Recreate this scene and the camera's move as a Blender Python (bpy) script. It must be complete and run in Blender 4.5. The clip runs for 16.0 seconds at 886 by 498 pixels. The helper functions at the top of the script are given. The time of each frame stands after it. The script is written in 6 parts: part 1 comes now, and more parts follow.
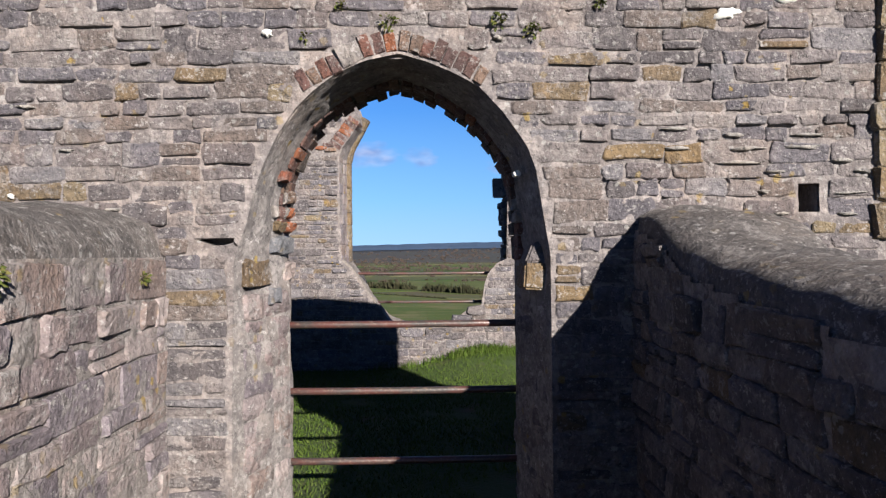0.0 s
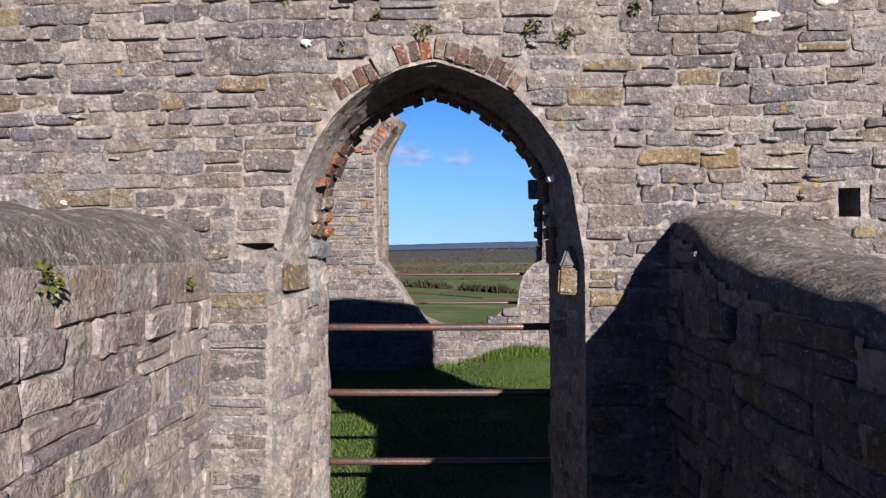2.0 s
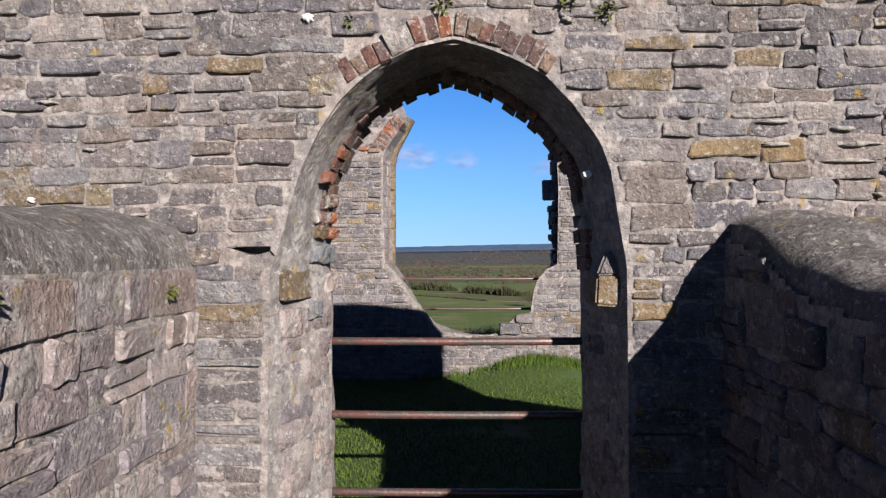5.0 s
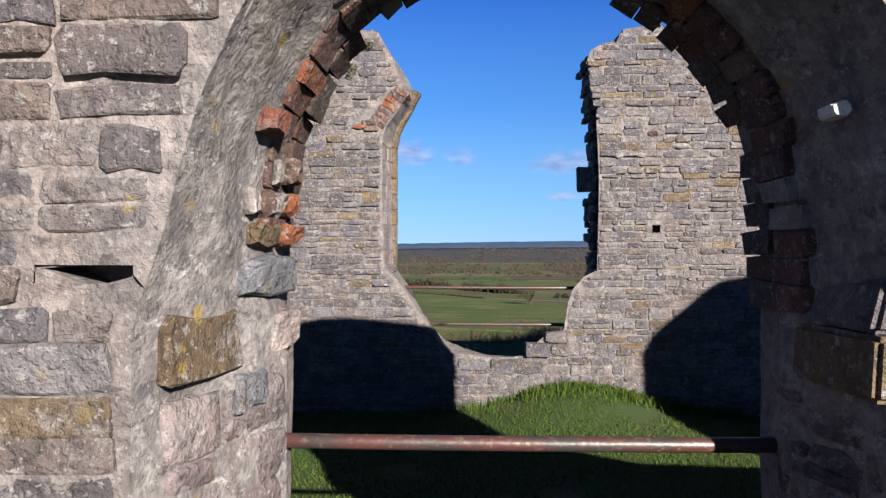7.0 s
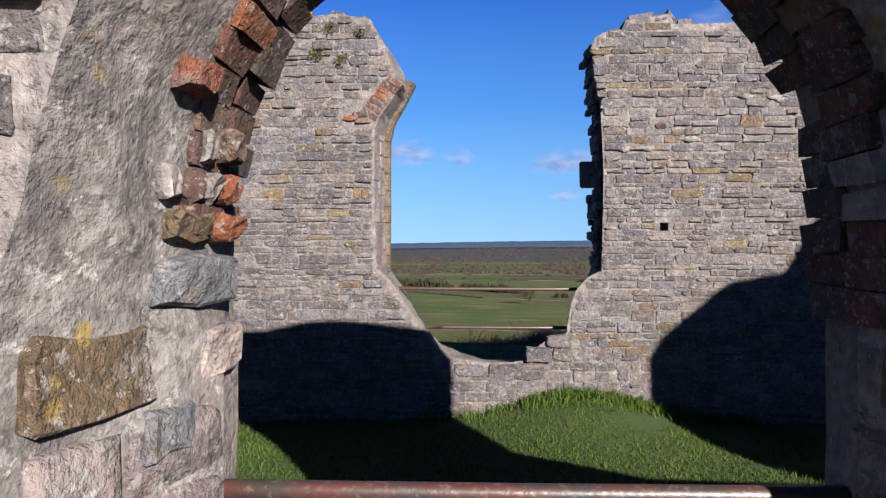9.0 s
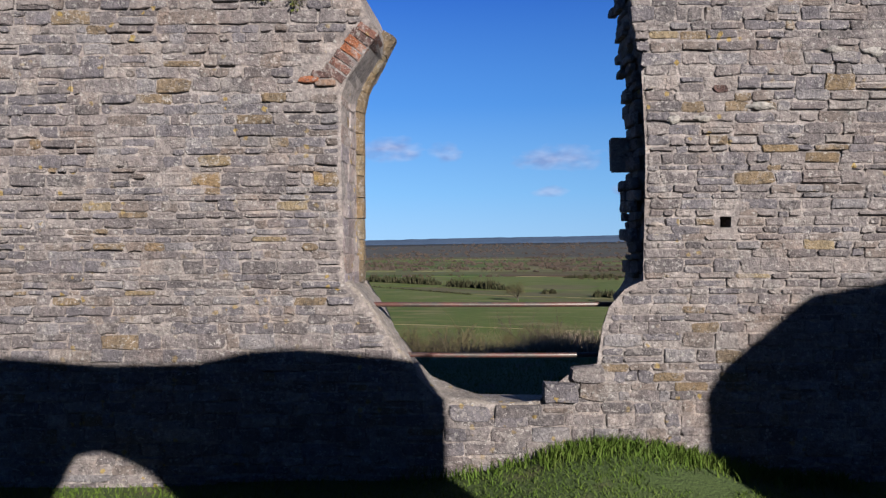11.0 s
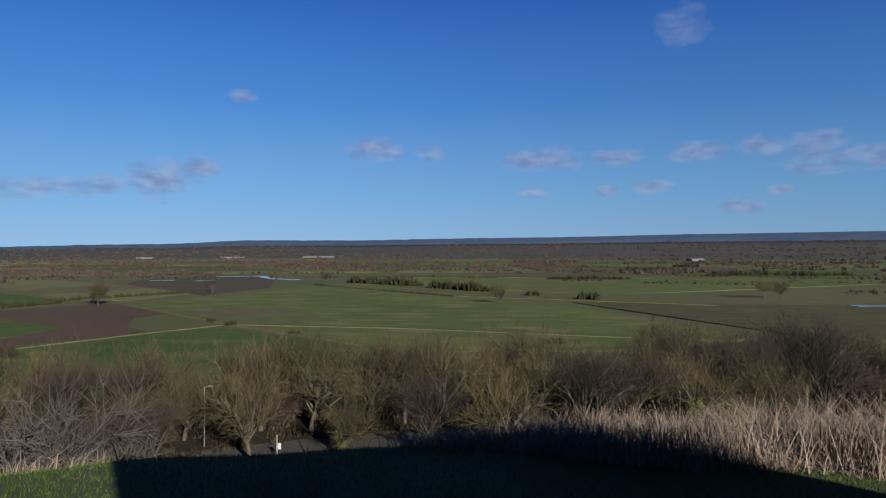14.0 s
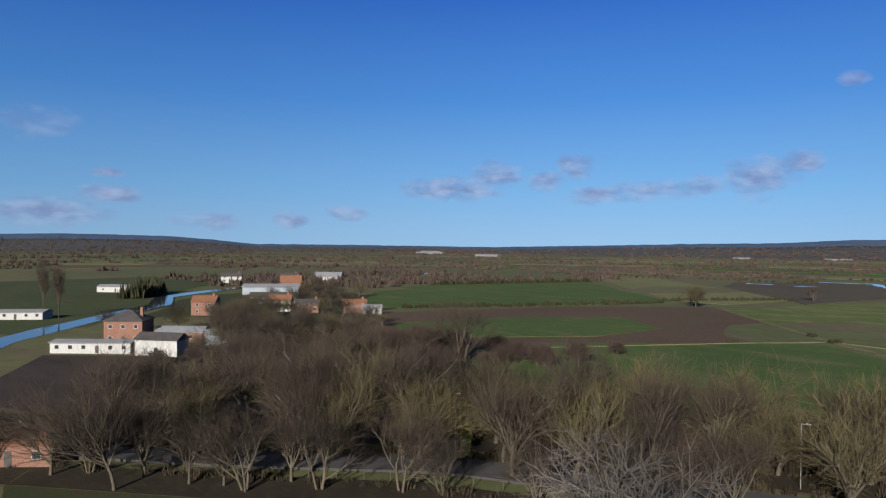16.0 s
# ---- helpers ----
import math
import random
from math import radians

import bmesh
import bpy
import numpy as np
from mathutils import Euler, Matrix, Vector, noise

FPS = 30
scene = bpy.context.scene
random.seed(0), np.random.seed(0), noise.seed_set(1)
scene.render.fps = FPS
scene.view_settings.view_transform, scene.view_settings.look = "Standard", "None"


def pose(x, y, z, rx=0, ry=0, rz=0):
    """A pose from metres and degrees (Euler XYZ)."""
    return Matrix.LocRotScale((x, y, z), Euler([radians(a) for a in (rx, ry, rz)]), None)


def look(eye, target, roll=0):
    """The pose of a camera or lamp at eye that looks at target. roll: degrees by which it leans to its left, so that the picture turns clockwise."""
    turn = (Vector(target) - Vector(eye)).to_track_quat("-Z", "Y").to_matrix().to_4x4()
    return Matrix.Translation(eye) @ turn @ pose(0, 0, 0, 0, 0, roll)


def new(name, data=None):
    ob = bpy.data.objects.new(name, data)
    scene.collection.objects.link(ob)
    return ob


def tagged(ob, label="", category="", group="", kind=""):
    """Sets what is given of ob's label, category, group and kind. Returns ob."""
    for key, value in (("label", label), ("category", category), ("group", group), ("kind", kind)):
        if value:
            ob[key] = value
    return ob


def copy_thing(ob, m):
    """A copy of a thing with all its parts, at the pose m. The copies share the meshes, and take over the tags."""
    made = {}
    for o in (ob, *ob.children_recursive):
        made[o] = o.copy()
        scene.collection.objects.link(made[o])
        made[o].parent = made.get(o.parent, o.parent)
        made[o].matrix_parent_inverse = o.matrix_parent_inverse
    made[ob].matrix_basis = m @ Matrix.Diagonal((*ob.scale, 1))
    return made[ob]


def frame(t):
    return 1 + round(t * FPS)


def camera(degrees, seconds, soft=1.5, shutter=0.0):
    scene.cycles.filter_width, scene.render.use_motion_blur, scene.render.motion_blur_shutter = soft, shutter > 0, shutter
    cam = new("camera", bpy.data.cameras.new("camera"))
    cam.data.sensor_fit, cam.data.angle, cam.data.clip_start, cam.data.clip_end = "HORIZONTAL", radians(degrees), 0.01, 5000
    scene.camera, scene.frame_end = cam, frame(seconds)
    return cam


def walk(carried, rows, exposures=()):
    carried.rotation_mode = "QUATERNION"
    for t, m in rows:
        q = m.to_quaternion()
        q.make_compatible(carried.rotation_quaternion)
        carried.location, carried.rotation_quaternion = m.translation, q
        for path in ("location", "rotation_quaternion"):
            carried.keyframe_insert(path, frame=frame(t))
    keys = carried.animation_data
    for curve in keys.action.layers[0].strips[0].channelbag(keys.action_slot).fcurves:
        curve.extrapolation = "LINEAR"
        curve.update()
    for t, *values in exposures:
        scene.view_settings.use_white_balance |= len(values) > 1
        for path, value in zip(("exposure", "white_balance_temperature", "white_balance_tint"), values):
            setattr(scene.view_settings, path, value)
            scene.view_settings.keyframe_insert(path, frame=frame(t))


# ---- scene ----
cam = camera(65.2, 16.0, 1.3)
PATH = [
    (0, (-0.074, 1.535, 1.742), (-0.023, 3.534, 1.755), -0.5),
    (0.5, (-0.112, 1.451, 1.772), (-0.062, 3.45, 1.778), -0.5),
    (1, (-0.065, 1.431, 1.766), (-0.092, 3.431, 1.781), -0.5),
    (1.5, (-0.079, 1.43, 1.767), (-0.123, 3.43, 1.781), -0.5),
    (2, (-0.066, 1.479, 1.774), (-0.119, 3.479, 1.786), -0.4),
    (2.5, (-0.091, 1.516, 1.79), (-0.152, 3.515, 1.799), -0.4),
    (3, (-0.161, 1.545, 1.799), (-0.22, 3.544, 1.81), -0.4),
    (3.5, (-0.158, 1.554, 1.794), (-0.232, 3.553, 1.811), -0.3),
    (4, (-0.193, 1.562, 1.805), (-0.255, 3.561, 1.818), -0.4),
    (4.2, (-0.156, 1.576, 1.784), (-0.227, 3.575, 1.805), -0.3),
    (6.3, (-0.298, 3.29, 1.82), (-0.354, 5.289, 1.835), -0.1),
    (6.5, (-0.344, 3.481, 1.828), (-0.4, 5.48, 1.843), -0.1),
    (7, (-0.431, 4.012, 1.872), (-0.488, 6.012, 1.882), 0.1),
    (7.5, (-0.523, 4.327, 1.881), (-0.579, 6.326, 1.891), 0.0),
    (8, (-0.598, 4.412, 1.875), (-0.654, 6.412, 1.884), 0.1),
    (8.5, (-0.527, 4.456, 1.861), (-0.582, 6.455, 1.869), 0.1),
    (9, (-0.401, 4.48, 1.867), (-0.456, 6.48, 1.876), 0.1),
    (9.2, (-0.365, 4.477, 1.864), (-0.422, 6.476, 1.873), 0.1),
    (11.3, (-0.487, 7.159, 1.947), (-0.499, 9.159, 1.945), -0.1),
    (11.5, (-0.454, 7.649, 1.939), (-0.46, 9.649, 1.94), -0.0),
    (12, (-0.496, 8.965, 1.943), (-0.446, 10.965, 1.946), -0.2),
    (12.5, (-0.37, 10.253, 1.968), (-0.321, 12.253, 1.969), 0.1),
    (13, (-0.087, 11.713, 1.95), (-0.038, 13.713, 1.95), 0.0),
    (13.5, (0.084, 13.016, 1.981), (0.133, 15.015, 1.981), 0.0),
    (14, (0.219, 14.361, 2.086), (0.249, 16.36, 2.086), 0.0),
    (14.5, (0.282, 15.182, 2.659), (-0.06, 17.153, 2.66), 0.1),
    (15, (0.162, 15.471, 3.55), (-0.583, 17.327, 3.549), 0.4),
    (15.5, (0.017, 15.819, 4.369), (-1.096, 17.482, 4.362), 0.5),
    (16, (-0.165, 16.186, 5.137), (-1.599, 17.581, 5.125), 0.6),
]
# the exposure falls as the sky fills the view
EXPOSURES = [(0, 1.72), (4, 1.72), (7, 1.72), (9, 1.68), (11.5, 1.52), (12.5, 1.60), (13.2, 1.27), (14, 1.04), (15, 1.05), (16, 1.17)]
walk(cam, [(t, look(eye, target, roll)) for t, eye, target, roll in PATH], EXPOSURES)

# ---- light: low winter sun from behind and the right, clear sky with small clouds ----
SUN_WAY = Vector((0.48, -1.0, 0.392)).normalized()
sun = new("sun", bpy.data.lights.new("sun", "SUN"))
sun.data.energy, sun.data.angle, sun.data.color = 5.0, radians(0.55), (1.0, 0.935, 0.84)
sun.matrix_world = look((20, -40, 20), Vector((20, -40, 20)) - SUN_WAY)

world = bpy.data.worlds.new("sky")
scene.world = world
world.use_nodes = True


def build_sky():
    nt = world.node_tree
    nt.nodes.clear()
    N, L = nt.nodes.new, nt.links.new
    sky = N("ShaderNodeTexSky")
    sky.sky_type, sky.sun_disc = "NISHITA", False
    sky.sun_elevation = math.asin(SUN_WAY.z)
    sky.sun_rotation = math.atan2(SUN_WAY.x, SUN_WAY.y)
    sky.air_density, sky.dust_density, sky.ozone_density, sky.altitude = 1.0, 0.35, 2.5, 30
    co = N("ShaderNodeTexCoord")
    sep = N("ShaderNodeSeparateXYZ")
    L(co.outputs["Generated"], sep.inputs[0])

    def m(op, a, b=None, c=None, clamp=False):
        n = N("ShaderNodeMath")
        n.operation, n.use_clamp = op, clamp
        for i, v in enumerate((a, b, c)):
            if v is None:
                continue
            if isinstance(v, (int, float)):
                n.inputs[i].default_value = v
            else:
                L(v, n.inputs[i])
        return n.outputs[0]

    az = m("MULTIPLY", m("ARCTAN2", sep.outputs[0], sep.outputs[1]), 180 / math.pi)
    el = m("MULTIPLY", m("ARCSINE", sep.outputs[2]), 180 / math.pi)
    com = N("ShaderNodeCombineXYZ")
    L(az, com.inputs[0])
    L(m("MULTIPLY", el, 2.2), com.inputs[1])
    noi = N("ShaderNodeTexNoise")
    L(com.outputs[0], noi.inputs["Vector"])
    noi.inputs["Scale"].default_value, noi.inputs["Detail"].default_value = 0.48, 3
    wob = m("MULTIPLY", m("SUBTRACT", noi.outputs["Fac"], 0.5), 1.9)
    clouds = CLOUDS
    total = None
    for a, e, w, h, s in clouds:
        w, h, s = w * 1.35, h * 1.5, s * 1.35
        dx = m("MULTIPLY", m("SUBTRACT", az, a), 1 / w)
        dy = m("MULTIPLY", m("SUBTRACT", el, e), 1 / h)
        d2 = m("ADD", m("MULTIPLY", dx, dx), m("MULTIPLY", dy, dy))
        v = m("MULTIPLY", m("ADD", m("SUBTRACT", 0.85, d2), wob), s, clamp=True)
        total = v if total is None else m("MAXIMUM", total, v)
    near = m("SUBTRACT", 1.0, m("MULTIPLY", m("ABSOLUTE", az), 1 / 100), clamp=True)
    mask = m("MULTIPLY", total, m("GREATER_THAN", near, 0.0))
    # clouds are whiter on top, greyer below
    n2 = N("ShaderNodeTexNoise")
    L(com.outputs[0], n2.inputs["Vector"])
    n2.inputs["Scale"].default_value, n2.inputs["Detail"].default_value = 0.55, 2
    ramp = N("ShaderNodeValToRGB")
    ramp.color_ramp.elements[0].color, ramp.color_ramp.elements[1].color = (0.155, 0.195, 0.36, 1), (0.30, 0.35, 0.51, 1)
    ramp.color_ramp.elements[0].position, ramp.color_ramp.elements[1].position = 0.38, 0.66
    L(n2.outputs["Fac"], ramp.inputs[0])
    # clear winter air: deep blue overhead, paler towards the horizon
    grad = N("ShaderNodeValToRGB")
    stops = ((0.0, (0.24, 0.425, 0.65)), (0.05, (0.15, 0.355, 0.64)), (0.13, (0.058, 0.212, 0.56)), (0.22, (0.022, 0.110, 0.44)), (0.4, (0.008, 0.034, 0.13)), (1.0, (0.004, 0.013, 0.045)))
    els = grad.color_ramp.elements
    while len(els) < len(stops):
        els.new(0.5)
    for e, (q, c) in zip(els, stops):
        e.position, e.color = q, (*c, 1)
    L(m("MULTIPLY", el, 1 / 90, clamp=True), grad.inputs[0])
    air = N("ShaderNodeMix")
    air.data_type = "RGBA"
    air.inputs[0].default_value = 0.82
    weak = N("ShaderNodeMix")
    weak.data_type, weak.blend_type = "RGBA", "MULTIPLY"
    weak.inputs[0].default_value = 1.0
    weak.inputs[7].default_value = (0.016, 0.016, 0.016, 1)
    L(sky.outputs[0], weak.inputs[6])
    # a little brighter opposite the sun
    far = m("MULTIPLY", m("ADD", az, 26.0), 1 / 42.0)
    glow = m("ADD", 0.82, m("MULTIPLY", 0.36, m("POWER", 2.718, m("MULTIPLY", m("MULTIPLY", far, far), -1.0))))
    lift = N("ShaderNodeMix")
    lift.data_type, lift.blend_type = "RGBA", "MULTIPLY"
    lift.inputs[0].default_value = 1.0
    L(grad.outputs[0], lift.inputs[6])
    L(glow, lift.inputs[7])
    L(weak.outputs[2], air.inputs[6])
    L(lift.outputs[2], air.inputs[7])
    mix = N("ShaderNodeMix")
    mix.data_type = "RGBA"
    L(mask, mix.inputs[0])
    L(air.outputs[2], mix.inputs[6])
    L(ramp.outputs[0], mix.inputs[7])
    bg = N("ShaderNodeBackground")
    bg.inputs[1].default_value = SKY_STRENGTH
    L(mix.outputs[2], bg.inputs[0])
    out = N("ShaderNodeOutputWorld")
    L(bg.outputs[0], out.inputs[0])


SKY_STRENGTH = 0.57
# small clouds: azimuth from +y to the right, height, half width, half height (degrees), thickness
CLOUDS = [
    (-29.1, 4.5, 3.2, 0.7, 0.5), (-25.2, 4.9, 1.8, 0.6, 0.5), (-21.3, 5.4, 2.4, 1.3, 0.6), (-18.5, 6.4, 1.4, 0.7, 0.5),
    (-4.8, 8.1, 2.3, 0.8, 0.55), (-0.4, 7.9, 1.2, 0.6, 0.5), (-15.3, 12.0, 0.9, 0.5, 0.45), (8.9, 7.3, 3.0, 0.9, 0.5),
    (15.0, 7.3, 2.0, 0.6, 0.5), (21.2, 7.5, 2.0, 0.7, 0.5), (25.6, 7.7, 1.8, 0.7, 0.5), (29.2, 7.7, 2.0, 0.8, 0.5),
    (29.5, 6.2, 2.4, 0.6, 0.5), (32.7, 6.5, 2.2, 0.8, 0.5), (14.3, 4.7, 1.0, 0.4, 0.5), (17.6, 4.9, 1.5, 0.5, 0.5),
    (8.5, 4.6, 1.3, 0.35, 0.5), (26.9, 4.4, 1.2, 0.35, 0.5), (24.2, 3.2, 1.6, 0.5, 0.45), (19.9, 17.0, 1.8, 1.2, 0.3),
    (-45.1, 4.6, 3.6, 0.8, 0.6), (-41.4, 5.8, 2.0, 0.9, 0.55), (-37.5, 5.3, 1.6, 0.7, 0.55), (-35.0, 6.4, 1.3, 0.8, 0.55),
    (-33.2, 4.1, 2.4, 0.6, 0.55), (-71.5, 3.6, 2.0, 0.6, 0.6), (-71.7, 5.1, 1.0, 0.3, 0.5), (-75.6, 2.1, 4.0, 0.9, 0.5),
    (-64.5, 1.7, 2.4, 0.6, 0.4), (-58.2, 1.9, 1.2, 0.6, 0.6), (-53.9, 2.5, 1.6, 0.5, 0.5), (-76.4, 8.4, 2.6, 1.0, 0.25),
]
build_sky()


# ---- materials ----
COLOUR_DIM = (0.53, 0.53, 0.53)  # base colours dimmed evenly, so that shade comes out darker against the sky
STONE_DIM = (0.405, 0.40, 0.41)  # a stronger even dimming of the masonry, which deepens its shade too


def mat_base(name, rough=0.9):
    mat = bpy.data.materials.new(name)
    mat.use_nodes = True
    nt = mat.node_tree
    b = nt.nodes["Principled BSDF"]
    b.inputs["Roughness"].default_value = rough
    b.inputs["Specular IOR Level"].default_value = 0.3
    return mat, nt, b


def rgb_mix(nt, fac, a, b, blend="MIX"):
    n = nt.nodes.new("ShaderNodeMix")
    n.data_type, n.blend_type = "RGBA", blend
    for i, v in ((0, fac), (6, a), (7, b)):
        if isinstance(v, (int, float)):
            n.inputs[i].default_value = v
        elif isinstance(v, tuple):
            n.inputs[i].default_value = (*v, 1)
        else:
            nt.links.new(v, n.inputs[i])
    return n.outputs[2]


def noise_fac(nt, scale, lo=0.0, hi=1.0, detail=5, co=None, rough=0.55, stretch=None):
    n = nt.nodes.new("ShaderNodeTexNoise")
    n.inputs["Scale"].default_value, n.inputs["Detail"].default_value, n.inputs["Roughness"].default_value = scale, detail, rough
    if co is None:
        co = nt.nodes.new("ShaderNodeNewGeometry").outputs["Position"]
    if stretch:
        mp = nt.nodes.new("ShaderNodeMapping")
        mp.inputs["Scale"].default_value = stretch
        nt.links.new(co, mp.inputs[0])
        co = mp.outputs[0]
    nt.links.new(co, n.inputs["Vector"])
    if (lo, hi) == (0.0, 1.0):
        return n.outputs["Fac"]
    r = nt.nodes.new("ShaderNodeMapRange")
    r.inputs[1].default_value, r.inputs[2].default_value = lo, hi
    nt.links.new(n.outputs["Fac"], r.inputs[0])
    return r.outputs[0]


def noise_vec(nt, scale):
    n = nt.nodes.new("ShaderNodeTexNoise")
    n.inputs["Scale"].default_value, n.inputs["Detail"].default_value = scale, 4
    nt.links.new(nt.nodes.new("ShaderNodeNewGeometry").outputs["Position"], n.inputs["Vector"])
    return n.outputs["Color"]


def bump(nt, b, *layers):
    last = None
    for height, dist in layers:
        n = nt.nodes.new("ShaderNodeBump")
        n.inputs["Strength"].default_value, n.inputs["Distance"].default_value = 1.0, dist
        nt.links.new(height, n.inputs["Height"])
        if last:
            nt.links.new(last, n.inputs["Normal"])
        last = n.outputs[0]
    nt.links.new(last, b.inputs["Normal"])


def ramp_of(nt, fac, stops, mode="LINEAR"):
    r = nt.nodes.new("ShaderNodeValToRGB")
    r.color_ramp.interpolation = mode
    els = r.color_ramp.elements
    while len(els) < len(stops):
        els.new(0.5)
    for e, (p, c) in zip(els, stops):
        e.position, e.color = p, (*c, 1)
    nt.links.new(fac, r.inputs[0])
    return r.outputs[0]


def rand_of(nt, per_object):
    if per_object:
        return nt.nodes.new("ShaderNodeObjectInfo").outputs["Random"]
    return nt.nodes.new("ShaderNodeNewGeometry").outputs["Random Per Island"]


GREYS = [(0.0, (0.176, 0.163, 0.184)), (0.12, (0.256, 0.228, 0.232)), (0.26, (0.200, 0.176, 0.182)), (0.38, (0.290, 0.256, 0.252)),
         (0.50, (0.208, 0.194, 0.216)), (0.62, (0.228, 0.190, 0.176)), (0.72, (0.335, 0.300, 0.292)), (0.80, (0.160, 0.144, 0.152)), (0.88, (0.268, 0.254, 0.270)), (0.955, (0.24, 0.180, 0.12))]
OCHRES = [(0.0, (0.29, 0.208, 0.118)), (0.35, (0.24, 0.178, 0.112)), (0.7, (0.31, 0.246, 0.158))]
BRICKS = [(0.0, (0.225, 0.105, 0.08)), (0.22, (0.155, 0.09, 0.082)), (0.45, (0.36, 0.13, 0.062)), (0.55, (0.18, 0.105, 0.092)), (0.75, (0.28, 0.19, 0.145)), (0.88, (0.19, 0.10, 0.088))]


def times(nt, *vals):
    out = None
    for v in vals:
        if out is None:
            out = v
            continue
        g = nt.nodes.new("ShaderNodeMath")
        g.operation = "MULTIPLY"
        nt.links.new(out, g.inputs[0])
        if isinstance(v, (int, float)):
            g.inputs[1].default_value = v
        else:
            nt.links.new(v, g.inputs[1])
        out = g.outputs[0]
    return out


def lichen_dots(nt, scale, size, share):
    """Round crusts: cells of a Voronoi pattern, of which only a share carries one, ragged at the rim."""
    geo = nt.nodes.new("ShaderNodeNewGeometry").outputs["Position"]
    wav = nt.nodes.new("ShaderNodeVectorMath")
    wav.operation = "MULTIPLY_ADD"
    nt.links.new(noise_vec(nt, scale * 3), wav.inputs[0])
    wav.inputs[1].default_value = (0.5 / scale,) * 3
    nt.links.new(geo, wav.inputs[2])
    vor = nt.nodes.new("ShaderNodeTexVoronoi")
    vor.inputs["Scale"].default_value = scale
    nt.links.new(wav.outputs[0], vor.inputs["Vector"])
    sep = nt.nodes.new("ShaderNodeSeparateColor")
    nt.links.new(vor.outputs["Color"], sep.inputs[0])
    has = nt.nodes.new("ShaderNodeMath")
    has.operation = "LESS_THAN"
    nt.links.new(sep.outputs[0], has.inputs[0])
    has.inputs[1].default_value = share
    rim = nt.nodes.new("ShaderNodeMapRange")
    rim.inputs[1].default_value, rim.inputs[2].default_value, rim.inputs[3].default_value, rim.inputs[4].default_value = size * 0.7, size, 1.0, 0.0
    nt.links.new(vor.outputs["Distance"], rim.inputs[0])
    return times(nt, rim.outputs[0], has.outputs[0])


def weathered(name, stops=None, per_object=True, mortar=0.3, lichen=0.9, rough=0.92, relief=0.8):
    """Old masonry: a tone for each piece, coarse grain, lime smeared over it, white and yellow lichen, dark damp."""
    mat, nt, b = mat_base(name, rough)
    col = ramp_of(nt, rand_of(nt, per_object), stops, "CONSTANT") if stops else None
    if col is None:
        col = rgb_mix(nt, noise_fac(nt, 3.0, 0.40, 0.62, 8, rough=0.7), (0.25, 0.223, 0.218), (0.41, 0.371, 0.360))
    lime = mortar > 0.7 or not stops
    # blotches a hand wide, then the grain of the stone
    blot = noise_fac(nt, 8.0, 0.38, 0.62, 10, rough=0.72)
    col = rgb_mix(nt, 0.6 if lime else 0.48, col, ramp_of(nt, blot, [(0, (0.50, 0.50, 0.53)), (0.5, (0.97, 0.96, 0.96)), (1, (1.48, 1.45, 1.41))]), "MULTIPLY")
    grain = noise_fac(nt, 26, 0.36, 0.64, 7, rough=0.66)
    col = rgb_mix(nt, 0.55 if lime else 0.45, col, ramp_of(nt, grain, [(0, (0.50, 0.50, 0.52)), (0.5, (0.99, 0.99, 0.99)), (1, (1.45, 1.43, 1.40))]), "MULTIPLY")
    # a brown cast in patches
    col = rgb_mix(nt, times(nt, noise_fac(nt, 2.6, 0.5, 0.66, 6), 0.40), col, rgb_mix(nt, 1.0, col, (1.08, 0.93, 0.80), "MULTIPLY"))
    if mortar:
        # ragged islands of old lime, then crumbs and runs of it
        lo = 0.565 - 0.065 * mortar
        col = rgb_mix(nt, times(nt, noise_fac(nt, 5.5, lo, lo + 0.035, 13, rough=0.76), min(0.9, 0.4 + 0.6 * mortar)), col, rgb_mix(nt, grain, (0.25, 0.227, 0.22), (0.51, 0.47, 0.45)))
        col = rgb_mix(nt, times(nt, noise_fac(nt, 14, 0.585, 0.62, 10, rough=0.74, stretch=(1, 1, 1.5)), min(0.85, 0.35 + mortar)), col, (0.66, 0.625, 0.605))
    # soot and dark growth
    col = rgb_mix(nt, times(nt, noise_fac(nt, 1.5, 0.5, 0.68, 8, rough=0.7), 0.35 if lime else 0.55), col, rgb_mix(nt, 0.62, col, (0.06, 0.058, 0.064)))
    col = rgb_mix(nt, times(nt, noise_fac(nt, 11, 0.585, 0.625, 10, rough=0.74, stretch=(1, 1, 1.5)), 0.65), col, (0.065, 0.06, 0.062))
    if lichen:
        # pin-head flecks, round white crusts and yellow ones
        col = rgb_mix(nt, times(nt, noise_fac(nt, 55, 0.62, 0.66, 3), 0.55), col, (0.55, 0.53, 0.51))
        white = lichen_dots(nt, 19, 0.32, 0.16 * lichen)
        col = rgb_mix(nt, times(nt, white, 0.6), col, (0.50, 0.49, 0.47))
        yellow = lichen_dots(nt, 11, 0.30, 0.26 * lichen)
        where = noise_fac(nt, 0.9, 0.46, 0.60, 2)
        col = rgb_mix(nt, times(nt, yellow, where, 0.85), col, rgb_mix(nt, grain, (0.38, 0.24, 0.045), (0.48, 0.36, 0.12)))
    nt.links.new(rgb_mix(nt, 1.0, col, STONE_DIM, "MULTIPLY"), b.inputs["Base Color"])
    bump(nt, b, (noise_fac(nt, 10, detail=7, rough=0.66), 0.05 * relief), (noise_fac(nt, 40, detail=4, rough=0.65), 0.012 * relief))
    return mat


